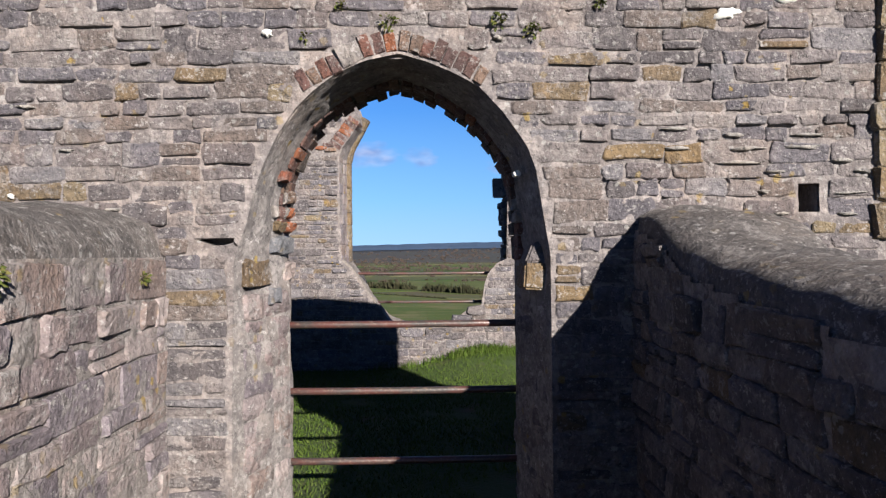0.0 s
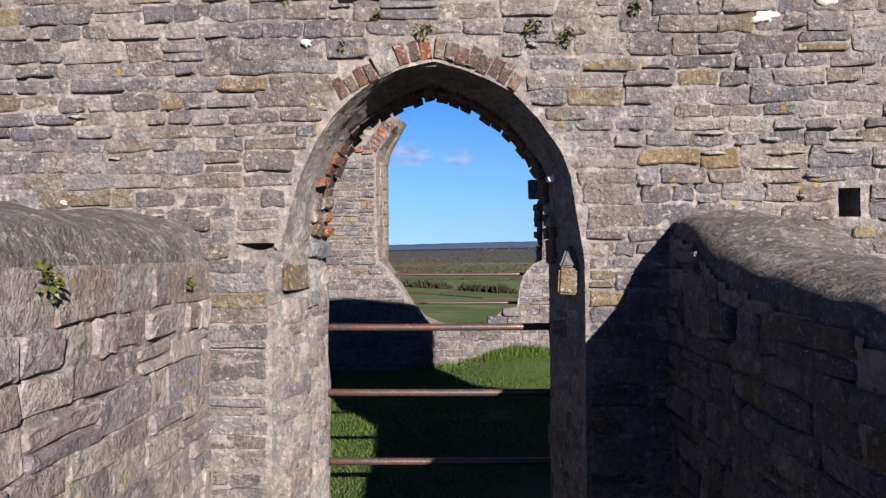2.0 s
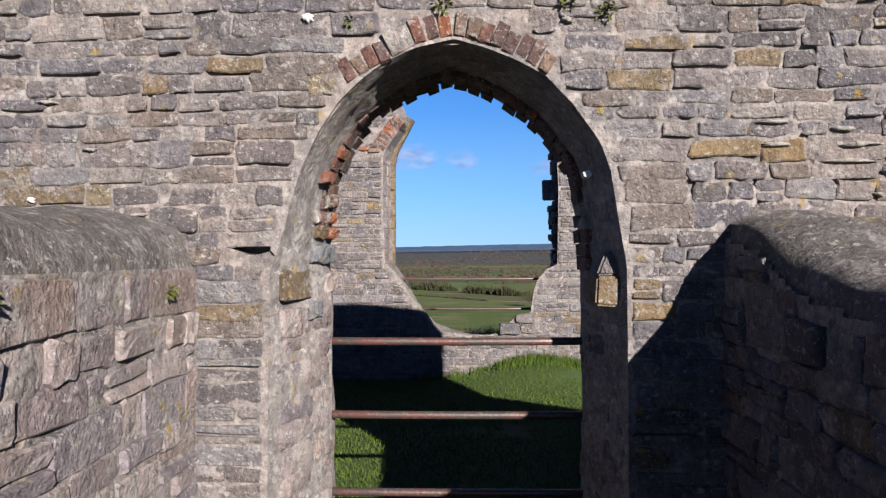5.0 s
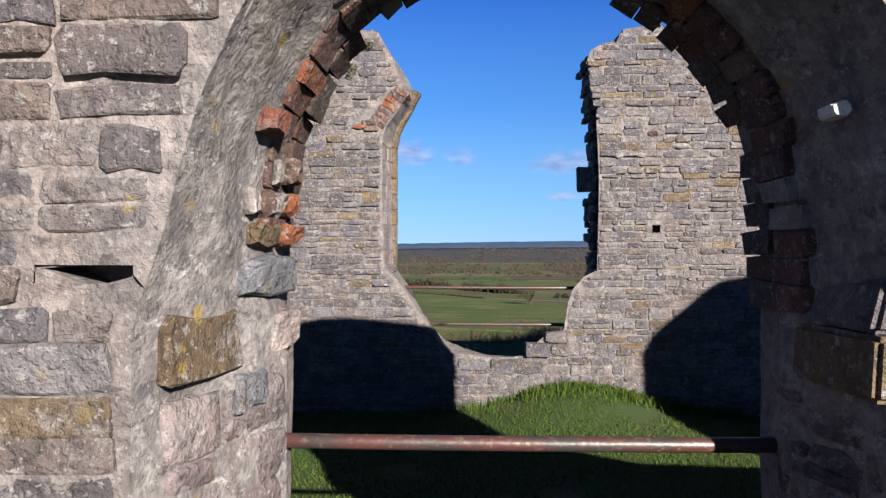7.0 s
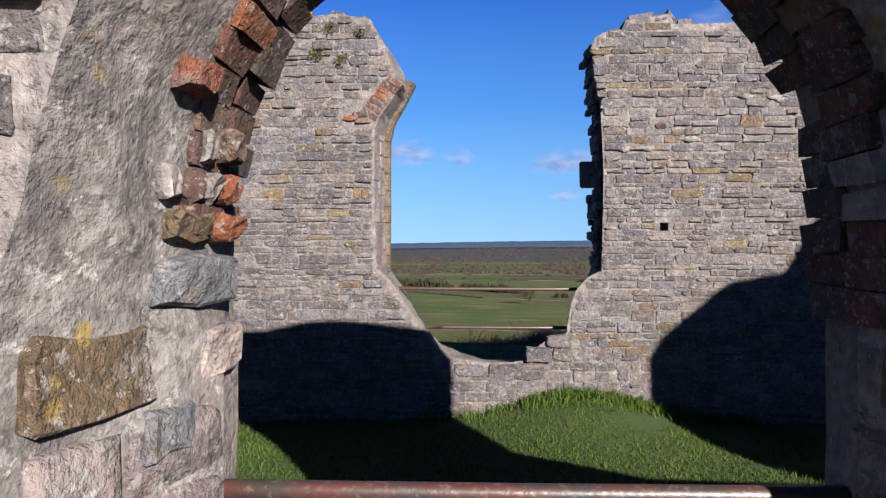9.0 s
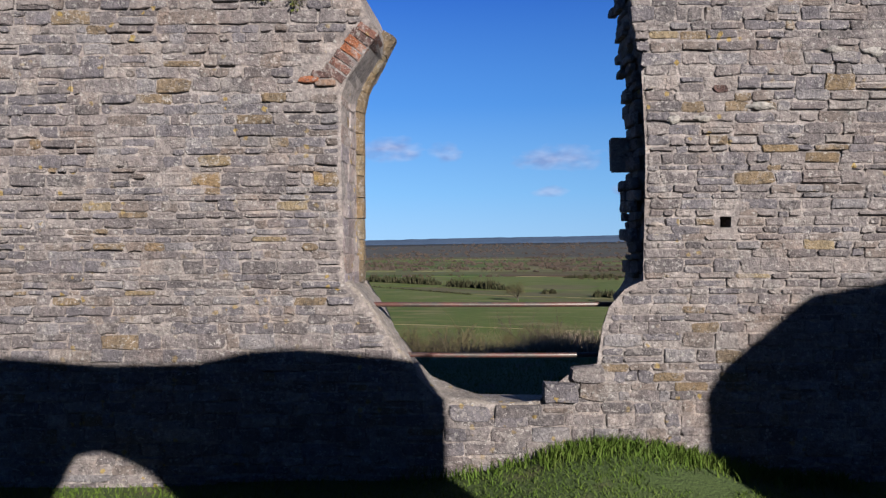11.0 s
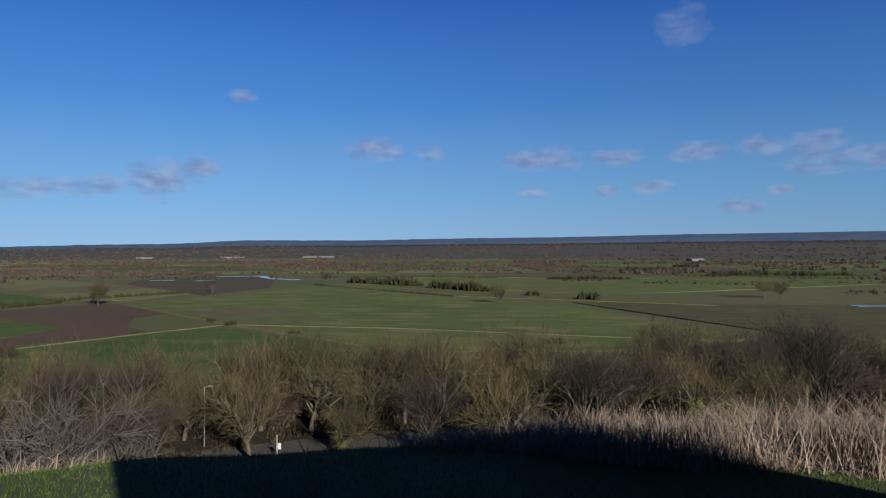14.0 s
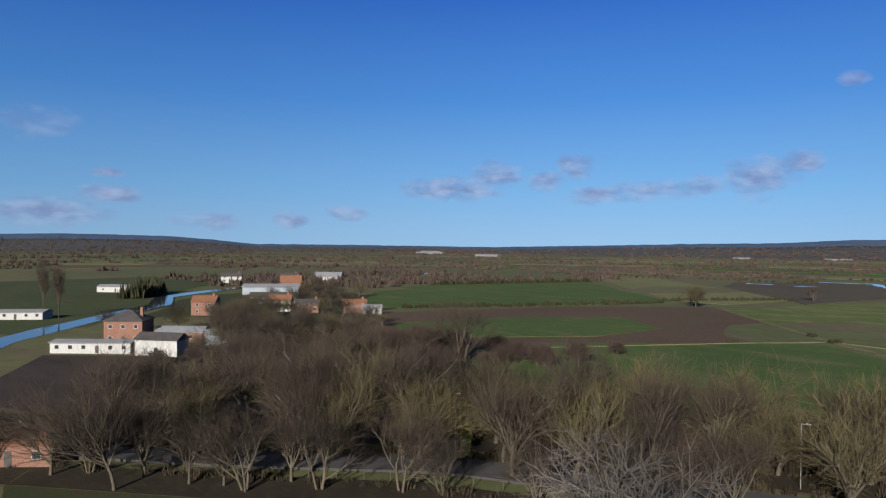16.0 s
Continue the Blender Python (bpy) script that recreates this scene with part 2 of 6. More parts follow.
M_STONE_O, M_STONE = weathered("rubble_stone", GREYS, True), weathered("rubble_stone_joined", GREYS, False)
# grey tones scaled 1.35 lighter, for the left low wall, jamb and reveal
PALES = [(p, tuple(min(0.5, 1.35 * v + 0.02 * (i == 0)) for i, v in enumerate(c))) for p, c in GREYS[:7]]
M_STONE_PALE = weathered("paler_limed_stone", PALES, True, mortar=0.6, lichen=1.2, relief=0.6)
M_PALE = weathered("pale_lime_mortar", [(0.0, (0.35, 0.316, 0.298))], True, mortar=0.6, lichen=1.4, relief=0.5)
M_OCHRE = weathered("ochre_stone", OCHRES, True, mortar=0.25, lichen=0.7)
M_BRICK = weathered("old_brick", BRICKS, True, mortar=0.22, lichen=0.3)
# darker brick tones for the ring at the back of the arch
M_BRICK_DULL = weathered("dull_brick", [(0.0, (0.16, 0.085, 0.065)), (0.4, (0.13, 0.10, 0.085)), (0.7, (0.2, 0.09, 0.06))], True, mortar=0.2, lichen=0.2)
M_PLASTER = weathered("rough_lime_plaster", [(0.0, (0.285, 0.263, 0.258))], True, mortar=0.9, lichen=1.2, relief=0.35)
M_MORTAR = weathered("lime_mortar", None, False, mortar=0.0, lichen=0.8, relief=0.5)
M_BRICK_RED = weathered("bright_red_brick", [(0.0, (0.40, 0.13, 0.055)), (0.5, (0.33, 0.115, 0.07))], True, mortar=0.12, lichen=0.2)
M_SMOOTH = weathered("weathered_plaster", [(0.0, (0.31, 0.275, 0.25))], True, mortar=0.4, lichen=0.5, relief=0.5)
M_CAPPING = weathered("worn_mortar_capping", [(0.0, (0.175, 0.158, 0.152))], True, mortar=0.35, relief=0.6)
M_LIME = weathered("lime_wash", [(0.0, (0.50, 0.48, 0.45))], True, mortar=0.4, lichen=0.0)
M_BROWN = weathered("brown_stone", [(0.0, (0.20, 0.14, 0.085))], True, mortar=0.35, lichen=1.6)
M_GREY = weathered("pale_grey_stone", [(0.0, (0.27, 0.28, 0.31)), (0.5, (0.32, 0.31, 0.30))], True, mortar=0.2)


def plain(name, c1, c2, scale=6.0, rough=0.8, bump_d=0.0, metal=0.0, local=False, per_object=False):
    mat, nt, b = mat_base(name, rough)
    co = nt.nodes.new("ShaderNodeTexCoord").outputs["Object"] if local else None
    col = rgb_mix(nt, noise_fac(nt, scale, 0.3, 0.7, co=co), c1, c2)
    col = rgb_mix(nt, 0.5, col, ramp_of(nt, noise_fac(nt, scale * 7, 0.3, 0.7, co=co), [(0, (0.7, 0.7, 0.7)), (1, (1.3, 1.3, 1.3))]), "MULTIPLY")
    if per_object:
        col = rgb_mix(nt, 0.6, col, ramp_of(nt, rand_of(nt, True), [(0, (0.75, 0.75, 0.75)), (1, (1.25, 1.2, 1.1))]), "MULTIPLY")
    nt.links.new(rgb_mix(nt, 1.0, col, COLOUR_DIM, "MULTIPLY"), b.inputs["Base Color"])
    b.inputs["Metallic"].default_value = metal
    if bump_d:
        bump(nt, b, (noise_fac(nt, scale * 4, co=co), bump_d))
    return mat


def rust_paint():
    mat, nt, b = mat_base("worn_red_oxide_paint", 0.42)
    b.inputs["Specular IOR Level"].default_value = 0.5
    f = noise_fac(nt, 5, 0.42, 0.6, 6, stretch=(1, 3, 3))
    col = rgb_mix(nt, f, (0.10, 0.038, 0.033), (0.052, 0.042, 0.04))
    col = rgb_mix(nt, noise_fac(nt, 60, 0.55, 0.7), col, (0.17, 0.115, 0.09))
    nt.links.new(rgb_mix(nt, 1.0, col, COLOUR_DIM, "MULTIPLY"), b.inputs["Base Color"])
    bump(nt, b, (noise_fac(nt, 50), 0.002))
    return mat


def leafy(name, c1, c2, c3, scale=4.0, per_island=True):
    """Blades and leaves: a tone for each blade over slow changes across the ground."""
    mat, nt, b = mat_base(name, 0.8)
    b.inputs["Specular IOR Level"].default_value = 0.08
    col = rgb_mix(nt, noise_fac(nt, scale, 0.35, 0.65), c1, c2)
    if per_island:
        col = rgb_mix(nt, ramp_of(nt, rand_of(nt, False), [(0, (0, 0, 0)), (0.55, (0.1, 0.1, 0.1)), (1, (0.8, 0.8, 0.8))]), col, c3)
    nt.links.new(rgb_mix(nt, 1.0, col, COLOUR_DIM, "MULTIPLY"), b.inputs["Base Color"])
    return mat


def field_mat(name, c1, c2, c3, scale=0.02, furrow=None):
    mat, nt, b = mat_base(name, 0.95)
    b.inputs["Specular IOR Level"].default_value = 0.1
    col = rgb_mix(nt, noise_fac(nt, scale, 0.35, 0.65, 6), c1, c2)
    col = rgb_mix(nt, noise_fac(nt, scale * 2.6, 0.49, 0.65, 8, stretch=(1, 2.6, 1)), col, c3)
    col = rgb_mix(nt, 0.55, col, ramp_of(nt, noise_fac(nt, scale * 25, 0.3, 0.7, 5), [(0, (0.72, 0.72, 0.72)), (1, (1.28, 1.28, 1.28))]), "MULTIPLY")
    nt.links.new(rgb_mix(nt, 1.0, col, COLOUR_DIM, "MULTIPLY"), b.inputs["Base Color"])
    return mat


M_RUST = rust_paint()
M_WHITE = plain("white_lime", (0.74, 0.73, 0.71), (0.86, 0.85, 0.83), 25.0, 0.9, 0.004)
M_SOIL = plain("bare_earth", (0.10, 0.07, 0.045), (0.15, 0.11, 0.07), 3.0, 0.95, 0.02)
M_GRASS = leafy("grass_blades", (0.058, 0.11, 0.016), (0.09, 0.145, 0.022), (0.115, 0.145, 0.04), 1.2)
M_REED = leafy("dead_stalks", (0.31, 0.24, 0.19), (0.40, 0.325, 0.265), (0.14, 0.10, 0.075), 1.0)
M_WEED = leafy("wall_plant_leaves", (0.06, 0.085, 0.02), (0.10, 0.12, 0.03), (0.16, 0.13, 0.05), 9.0)
M_BARK = plain("bark", (0.08, 0.068, 0.05), (0.125, 0.107, 0.08), 1.2, 0.95, 0.02, local=True, per_object=True)
M_TWIG = plain("twigs", (0.036, 0.027, 0.021), (0.058, 0.044, 0.032), 0.6, 0.95, local=True, per_object=True)
M_TWIG_OLIVE = plain("lichen_green_twigs", (0.074, 0.062, 0.028), (0.105, 0.088, 0.042), 0.6, 0.95, local=True, per_object=True)
M_TWIG_PALE = plain("pale_grey_twigs", (0.095, 0.084, 0.076), (0.14, 0.125, 0.114), 0.6, 0.95, local=True)
M_TWIG_RED = plain("red_brown_twigs", (0.05, 0.032, 0.028), (0.07, 0.046, 0.038), 0.6, 0.95, local=True, per_object=True)
M_IVY = leafy("ivy_leaves", (0.05, 0.075, 0.015), (0.08, 0.10, 0.02), (0.13, 0.14, 0.04), 2.0)
M_HEDGE = leafy("dark_hedge_leaves", (0.03, 0.036, 0.018), (0.045, 0.046, 0.024), (0.06, 0.05, 0.03), 0.2)
M_WOODS = leafy("bare_woodland", (0.068, 0.050, 0.044), (0.088, 0.064, 0.054), (0.066, 0.058, 0.044), 0.01)
M_UNDER = leafy("bramble_leaves", (0.036, 0.03, 0.019), (0.05, 0.04, 0.025), (0.07, 0.052, 0.034), 0.3)
M_ROAD = plain("asphalt", (0.052, 0.05, 0.052), (0.072, 0.068, 0.07), 0.6, 0.95)
M_WATER, _nt, _b = mat_base("still_water", 0.06)
_b.inputs["Base Color"].default_value = (0.03, 0.035, 0.04, 1)
_b.inputs["Specular IOR Level"].default_value = 0.5
bump(_nt, _b, (noise_fac(_nt, 0.8), 0.02))
F_GREEN = field_mat("pasture", (0.085, 0.125, 0.03), (0.125, 0.155, 0.046), (0.19, 0.18, 0.085), 0.018)
F_BRIGHT = field_mat("winter_crop", (0.055, 0.10, 0.023), (0.074, 0.12, 0.031), (0.115, 0.13, 0.05), 0.015)
F_PLOUGH = field_mat("ploughed_soil", (0.098, 0.066, 0.046), (0.125, 0.085, 0.06), (0.105, 0.08, 0.05), 0.02)
F_PALE = field_mat("rough_pasture", (0.14, 0.155, 0.06), (0.18, 0.18, 0.085), (0.21, 0.185, 0.11), 0.02)
F_TAN = field_mat("dry_verge", (0.165, 0.15, 0.085), (0.20, 0.175, 0.105), (0.10, 0.115, 0.045), 0.05)
F_MUD = field_mat("wet_mud", (0.048, 0.037, 0.032), (0.064, 0.05, 0.042), (0.04, 0.036, 0.032), 0.03)
F_WET = field_mat("waterlogged_soil", (0.078, 0.062, 0.052), (0.10, 0.082, 0.062), (0.09, 0.095, 0.05), 0.03)
F_LITTER = field_mat("leaf_litter", (0.03, 0.024, 0.018), (0.042, 0.033, 0.023), (0.045, 0.042, 0.023), 0.2)
# grass and meadow colours set dark here to stand in for shade
F_FOOT = field_mat("shade_dulled_grass", (0.04, 0.052, 0.02), (0.055, 0.065, 0.026), (0.06, 0.052, 0.03), 0.1)
F_MEADOW = field_mat("river_meadow", (0.05, 0.07, 0.025), (0.065, 0.085, 0.032), (0.085, 0.082, 0.04), 0.02)
F_MARSH = field_mat("marsh", (0.095, 0.09, 0.04), (0.12, 0.11, 0.055), (0.06, 0.055, 0.03), 0.04)
F_PLAIN = field_mat("flat_farmland", (0.095, 0.122, 0.046), (0.145, 0.138, 0.07), (0.14, 0.112, 0.075), 0.006)
# greyed and lifted towards blue: haze painted into the farmland's colour
F_FAR = field_mat("hazed_farmland", (0.070, 0.075, 0.070), (0.088, 0.078, 0.080), (0.125, 0.12, 0.108), 0.006)
# the blue in this base colour paints distance haze onto the hills
M_HILL = field_mat("haze_blue_hills", (0.065, 0.105, 0.185), (0.08, 0.12, 0.20), (0.055, 0.09, 0.16), 0.002)


# ---- mesh helpers ----
def mesh_of(name, verts, faces, mats, smooth=False, slots=None):
    me = bpy.data.meshes.new(name)
    me.from_pydata([tuple(v) for v in verts], [], faces)
    for mt in mats if isinstance(mats, (list, tuple)) else [mats]:
        me.materials.append(mt)
    if slots is not None:
        me.polygons.foreach_set("material_index", slots)
    if smooth:
        me.polygons.foreach_set("use_smooth", [True] * len(me.polygons))
    me.update()
    return me


def part(name, bm, material, parent, label=""):
    """Links a bmesh, or a mesh, as one mesh object under a thing or a part."""
    if isinstance(bm, bmesh.types.BMesh):
        me = bpy.data.meshes.new(name)
        bm.to_mesh(me)
        bm.free()
        me.materials.append(material)
    else:
        me = bm
        if material and not me.materials:
            me.materials.append(material)
    ob = new(name, me)
    ob.parent = parent
    return tagged(ob, label)


def soft_plus(x, w):
    return np.where(x / w > 30, x, w * np.log1p(np.exp(np.clip(x / w, -60, 30))))


def ground_z(x, y):
    """The mump: a flat top with a steep rim, standing on a level plain at -24."""
    x, y = np.asarray(x, float), np.asarray(y, float)
    r = np.hypot(x - 0.5, y - 8.0)
    top = -0.14 - 0.036 * np.maximum(0, r - 6)
    top = top + 0.38 * np.exp(-(((x - 0.95) / 1.15) ** 2) - ((y - 12.9) / 1.0) ** 2) * (y < 13.6)
    top = top + 0.03 * np.sin(1.7 * x + 0.6 * y) * np.sin(1.3 * y - 0.4 * x) * (r < 20)
    top = top - 0.49 * soft_plus(r - 16.6, 1.0)
    z = -24 + soft_plus(top + 24, 1.6)
    far = np.hypot(x, y)
    return z + 0.25 * np.sin(x * 0.021) * np.sin(y * 0.017) * (far > 130)


def spaced(fine0, fine1, step, ends, grow=1.16):
    a = list(np.arange(fine0, fine1 + 1e-6, step))
    d, up = step, a[-1]
    while up < ends[1]:
        d *= grow
        up += d
        a.append(up)
    d, down, low = step, a[0], []
    while down > ends[0]:
        d *= grow
        down -= d
        low.append(down)
    return np.array(low[::-1] + a)


def build_ground():
    xs, ys = spaced(-13, 14, 0.3, (-4900, 4900)), spaced(-2, 26, 0.3, (-1500, 4950))
    X, Y = np.meshgrid(xs, ys)
    Z = ground_z(X, Y)
    nx, ny = len(xs), len(ys)
    verts = np.stack([X.ravel(), Y.ravel(), Z.ravel()], 1)
    i = (np.arange(ny - 1)[:, None] * nx + np.arange(nx - 1)).ravel()
    faces = np.stack([i, i + 1, i + 1 + nx, i + nx], 1).tolist()
    mid = verts[[f[0] for f in faces]]
    slots = np.where(np.hypot(mid[:, 0], mid[:, 1] - 8) < 62, 0, 1).tolist()
    mat, nt, b = mat_base("hill_turf", 0.95)
    col = rgb_mix(nt, noise_fac(nt, 0.5, 0.35, 0.65), (0.038, 0.07, 0.015), (0.06, 0.092, 0.023))
    col = rgb_mix(nt, noise_fac(nt, 1.4, 0.58, 0.70, 6), col, (0.09, 0.072, 0.042))
    nt.links.new(rgb_mix(nt, 1.0, col, COLOUR_DIM, "MULTIPLY"), b.inputs["Base Color"])
    bump(nt, b, (noise_fac(nt, 30), 0.03))
    ob = new("ground", mesh_of("ground", verts, faces, [mat, F_PLAIN], True, slots))
    return tagged(ob, "green hilltop falling steeply to a flat farmed plain", "ground", kind="structure")


ground = build_ground()


def flat(name, pts, mat, z, label, cat="field", kind="structure", thick=0.3):
    """A flat patch of land with a rim that sinks into the plain."""
    n = len(pts)
    verts = [(x, y, z) for x, y in pts] + [(x, y, z - thick) for x, y in pts]
    faces = [list(range(n))] + [[i, i + n, (i + 1) % n + n, (i + 1) % n] for i in range(n)]
    me = mesh_of(name, verts, faces, mat)
    bm = bmesh.new()
    bm.from_mesh(me)
    bmesh.ops.recalc_face_normals(bm, faces=bm.faces)
    bm.to_mesh(me)
    bm.free()
    return tagged(new(name, me), label, cat, kind=kind)


def strip(pts, width, wob=0.0, rng=random):
    """A closed outline round a line, with its own width along it."""
    p = [Vector((*q, 0)) for q in pts]
    left, right = [], []
    for i, q in enumerate(p):
        d = (p[min(i + 1, len(p) - 1)] - p[max(i - 1, 0)]).normalized()
        nrm = Vector((-d.y, d.x, 0))
        w = width / 2 * (1 + wob * rng.uniform(-1, 1))
        left.append((q + nrm * w)[:2])
        right.append((q - nrm * w)[:2])
    return [tuple(v) for v in left + right[::-1]]


def along(pts, step):
    out = []
    for a, b in zip(pts, pts[1:]):
        n = max(1, int(math.dist(a, b) / step))
        out += [(a[0] + (b[0] - a[0]) * k / n, a[1] + (b[1] - a[1]) * k / n) for k in range(n)]
    return out + [pts[-1]]


ZP = -23.85
flat("field", [(-420, 150), (-251, 207), (-350, 297), (-364, 368), (-323, 495), (-179, 360), (-200, 300), (-241, 226), (-300, 150)][1:-1], F_BRIGHT, ZP, "bright green winter crop field behind a dark hedge")
flat("field", [(-230, 196), (-197, 291), (-151, 345), (-74, 257), (-111, 192), (-131, 162), (-150, 132), (-190, 130)], F_PLOUGH, ZP + 0.03, "brown ploughed field with a green strip across it")
flat("field_strip", [(-195, 180), (-183, 226), (-152, 266), (-122, 243), (-125, 207), (-160, 160)], F_BRIGHT, ZP + 0.2, "green crop strip inside the ploughed field")
flat("field", [(-361, 562), (-358, 640), (-141, 432), (-152, 366), (-185, 372)], F_PALE, ZP + 0.02, "pale rough pasture between hedges")
flat("field", [(-223, 523), (-246, 598), (-190, 660), (-137, 625), (-109, 482), (-126, 402)], F_WET, ZP + 0.05, "dark waterlogged ground with pools")
flat("field", [(-137, 330), (-120, 415), (-82, 492), (-60, 500), (10, 395), (60, 330), (95, 215), (45, 190), (-3, 190), (-68, 254)], F_GREEN, ZP + 0.04, "large green pasture crossed by pale tracks")
flat("field", [(-125, 186), (-72, 246), (-36, 214), (0, 180), (30, 170), (20, 140), (-40, 120), (-140, 120)], F_BRIGHT, ZP + 0.06, "green field beyond the roadside trees")
flat("field", [(-75, 500), (-9, 470), (38, 420), (130, 420), (330, 520), (160, 620), (-40, 640)], F_GREEN, ZP + 0.05, "green meadow behind the bush row")
flat("field", [(68, 351), (130, 342), (230, 320), (300, 250), (190, 200), (113, 212)], F_MARSH, ZP + 0.07, "brown rushy marsh with tan streaks")
flat("field", [(40, 700), (60, 640), (160, 650), (170, 760), (90, 780)], F_TAN, ZP + 0.04, "pale tan stubble field")
flat("yard", [(-196, 66), (-180, 82), (-168, 92), (-150, 100), (-118, 80), (-126, 50), (-150, 40)], F_MUD, ZP + 0.08, "dark bare yard beside the bungalow", "yard")
flat("field", [(-110, 40), (-30, 78), (60, 92), (60, 60), (0, 62), (-70, 30)], F_FOOT, ZP + 0.1, "winter grass at the foot of the hill, its colour darkened for shade")
flat("meadow", [(-224, 72), (-300, 58), (-420, 60), (-560, 130), (-580, 244), (-470, 250), (-400, 185), (-330, 156), (-284, 118), (-246, 90)], F_MEADOW, ZP + 0.05, "river meadow beyond the village, its green darkened for shade", "meadow")
flat("meadow", [(-600, 260), (-545, 310), (-500, 330), (-440, 300), (-480, 262), (-560, 250)], F_BRIGHT, ZP + 0.07, "green meadow beside the river", "meadow")
flat("village_ground", [(-200, 60), (-228, 78), (-262, 108), (-300, 140), (-342, 164), (-365, 195), (-372, 250), (-300, 260), (-242, 222), (-230, 190), (-190, 128), (-150, 128), (-138, 116), (-120, 80)], F_FOOT, ZP - 0.02, "rough grass and yards between the houses, colour darkened for shade", "ground")
for pts, w in (([(-140, 335), (-70, 252), (-39, 221), (-3, 184), (40, 168)], 1.9), ([(-150, 152), (-128, 163), (-110, 192), (-88, 227), (-70, 252)], 1.7),
               ([(-70, 252), (-10, 240), (60, 214), (96, 205)], 1.1), ([(10, 395), (130, 330)], 2.2)):
    flat("track", strip(along(pts, 7), w * 0.8, 0.7), F_TAN, ZP + 0.25, "pale dry grass track between fields", "track")
for pts, w in (([(-230, 582), (-211, 586)], 7), ([(-192, 578), (-177, 580)], 5), ([(-200, 660), (-162, 672), (-136, 612), (-107, 590)], 9), ([(190, 324), (260, 322)], 7)):
    flat("pool", strip(along(pts, 6), w, 0.6), M_WATER, ZP + 0.3, "shallow flood pool reflecting the sky", "water")
RIVER = [(-150, 20), (-228, 63), (-251, 82), (-282, 110), (-319, 145), (-360, 164), (-382, 190), (-420, 250), (-480, 400), (-520, 520)]
flat("river", strip(along(RIVER, 20), 9.5, 0.1), M_WATER, ZP + 0.15, "narrow straight river reflecting blue sky", "water")
flat("woodland_floor", [(-150, 22), (-100, 60), (-70, 86), (-36, 101), (-14, 110), (10, 114.5), (40, 117), (150, 122), (150, 138), (80, 136), (35, 134), (8, 132), (-20, 127), (-46, 118), (-80, 100), (-102, 80), (-128, 52)], F_LITTER, ZP + 0.14, "dark leaf litter under the roadside trees", "ground")
flat("bank", [(-128, 20), (-92, 47), (-62, 73), (-30, 90), (-13, 98), (9, 104), (30, 107), (70, 110), (150, 112), (150, 107), (60, 103), (20, 99), (-10, 91), (-40, 76), (-70, 55), (-100, 32)], F_LITTER, ZP + 0.15, "brown dead growth on the near bank of the road", "ground")
ROADLINE = [(-140, 20), (-105, 46), (-85, 62), (-65, 80), (-33, 96), (-15, 105), (8, 110), (30, 113), (70, 116), (160, 118)]
flat("road", strip(along(ROADLINE, 8), 6.6, 0.0), M_ROAD, ZP + 0.2, "grey asphalt country road", "road")


def far_fields():
    """Long parcels of pasture, plough and stubble out to the horizon."""
    rng = random.Random(61)
    kinds = [(F_GREEN, "green pasture far out on the plain"), (F_BRIGHT, "green winter crop far out on the plain"), (F_PLOUGH, "brown ploughed field far out on the plain"),
             (F_PALE, "pale rough pasture far out on the plain"), (F_TAN, "tan stubble field far out on the plain"), (F_MARSH, "brown rushy ground far out on the plain")]
    d = 640.0
    while d < 1880:
        depth = d * rng.uniform(0.07, 0.13)
        a = math.radians(-92 + rng.uniform(0, 8))
        while a < math.radians(42):
            wide = rng.uniform(0.10, 0.34)
            if rng.random() < 0.8 and not (-0.4 < a + wide / 2 < -0.08 and d < 720) and not (a < -0.6 and d < 800):
                g = 0.012
                sk = rng.uniform(-0.03, 0.03)
                pts = [(r * math.sin(q), r * math.cos(q)) for r, q in ((d + rng.uniform(0, 15), a + g), (d + rng.uniform(0, 15), a + wide - g), (d + depth * rng.uniform(0.75, 0.95), a + wide - g + sk), (d + depth * rng.uniform(0.75, 0.95), a + g + sk))]
                mat, label = rng.choice(kinds[:4] + kinds[:2] + kinds if d > 900 else kinds[:4] + kinds)
                flat("field", pts, mat, ZP + 0.12, label)
            a += wide
        d += depth


far_fields()

RISE = [(-95, 0.3), (-85, 0.35), (-78.4, 0.47), (-74.6, 0.57), (-71, 0.55), (-67, 0.47), (-64, 0.25), (-61, -0.05), (-52, -0.06), (-42, -0.12), (-36, 0.02),
        (-31, 0.15), (-26, 0.3), (-20, 0.4), (-15, 0.68), (-6, 0.69), (2, 0.86), (11, 0.96), (20, 1.14), (28, 1.2), (34, 1.26), (45, 1.3), (60, 1.0)]


def rise_z(x, y):
    """Height of the far rising farmland."""
    d = math.hypot(x, y)
    e = float(np.interp(math.degrees(math.atan2(x, y)), [p[0] for p in RISE], [p[1] for p in RISE]))
    e = min(e - 0.22, 0.62 * e - 0.16)
    k = float(np.interp(d, [1900, 2600, 3400, 4100], [0, 0.3, 0.7, 1.0]))
    return -25.5 + (4100 * math.tan(math.radians(e)) + 28.5) * k


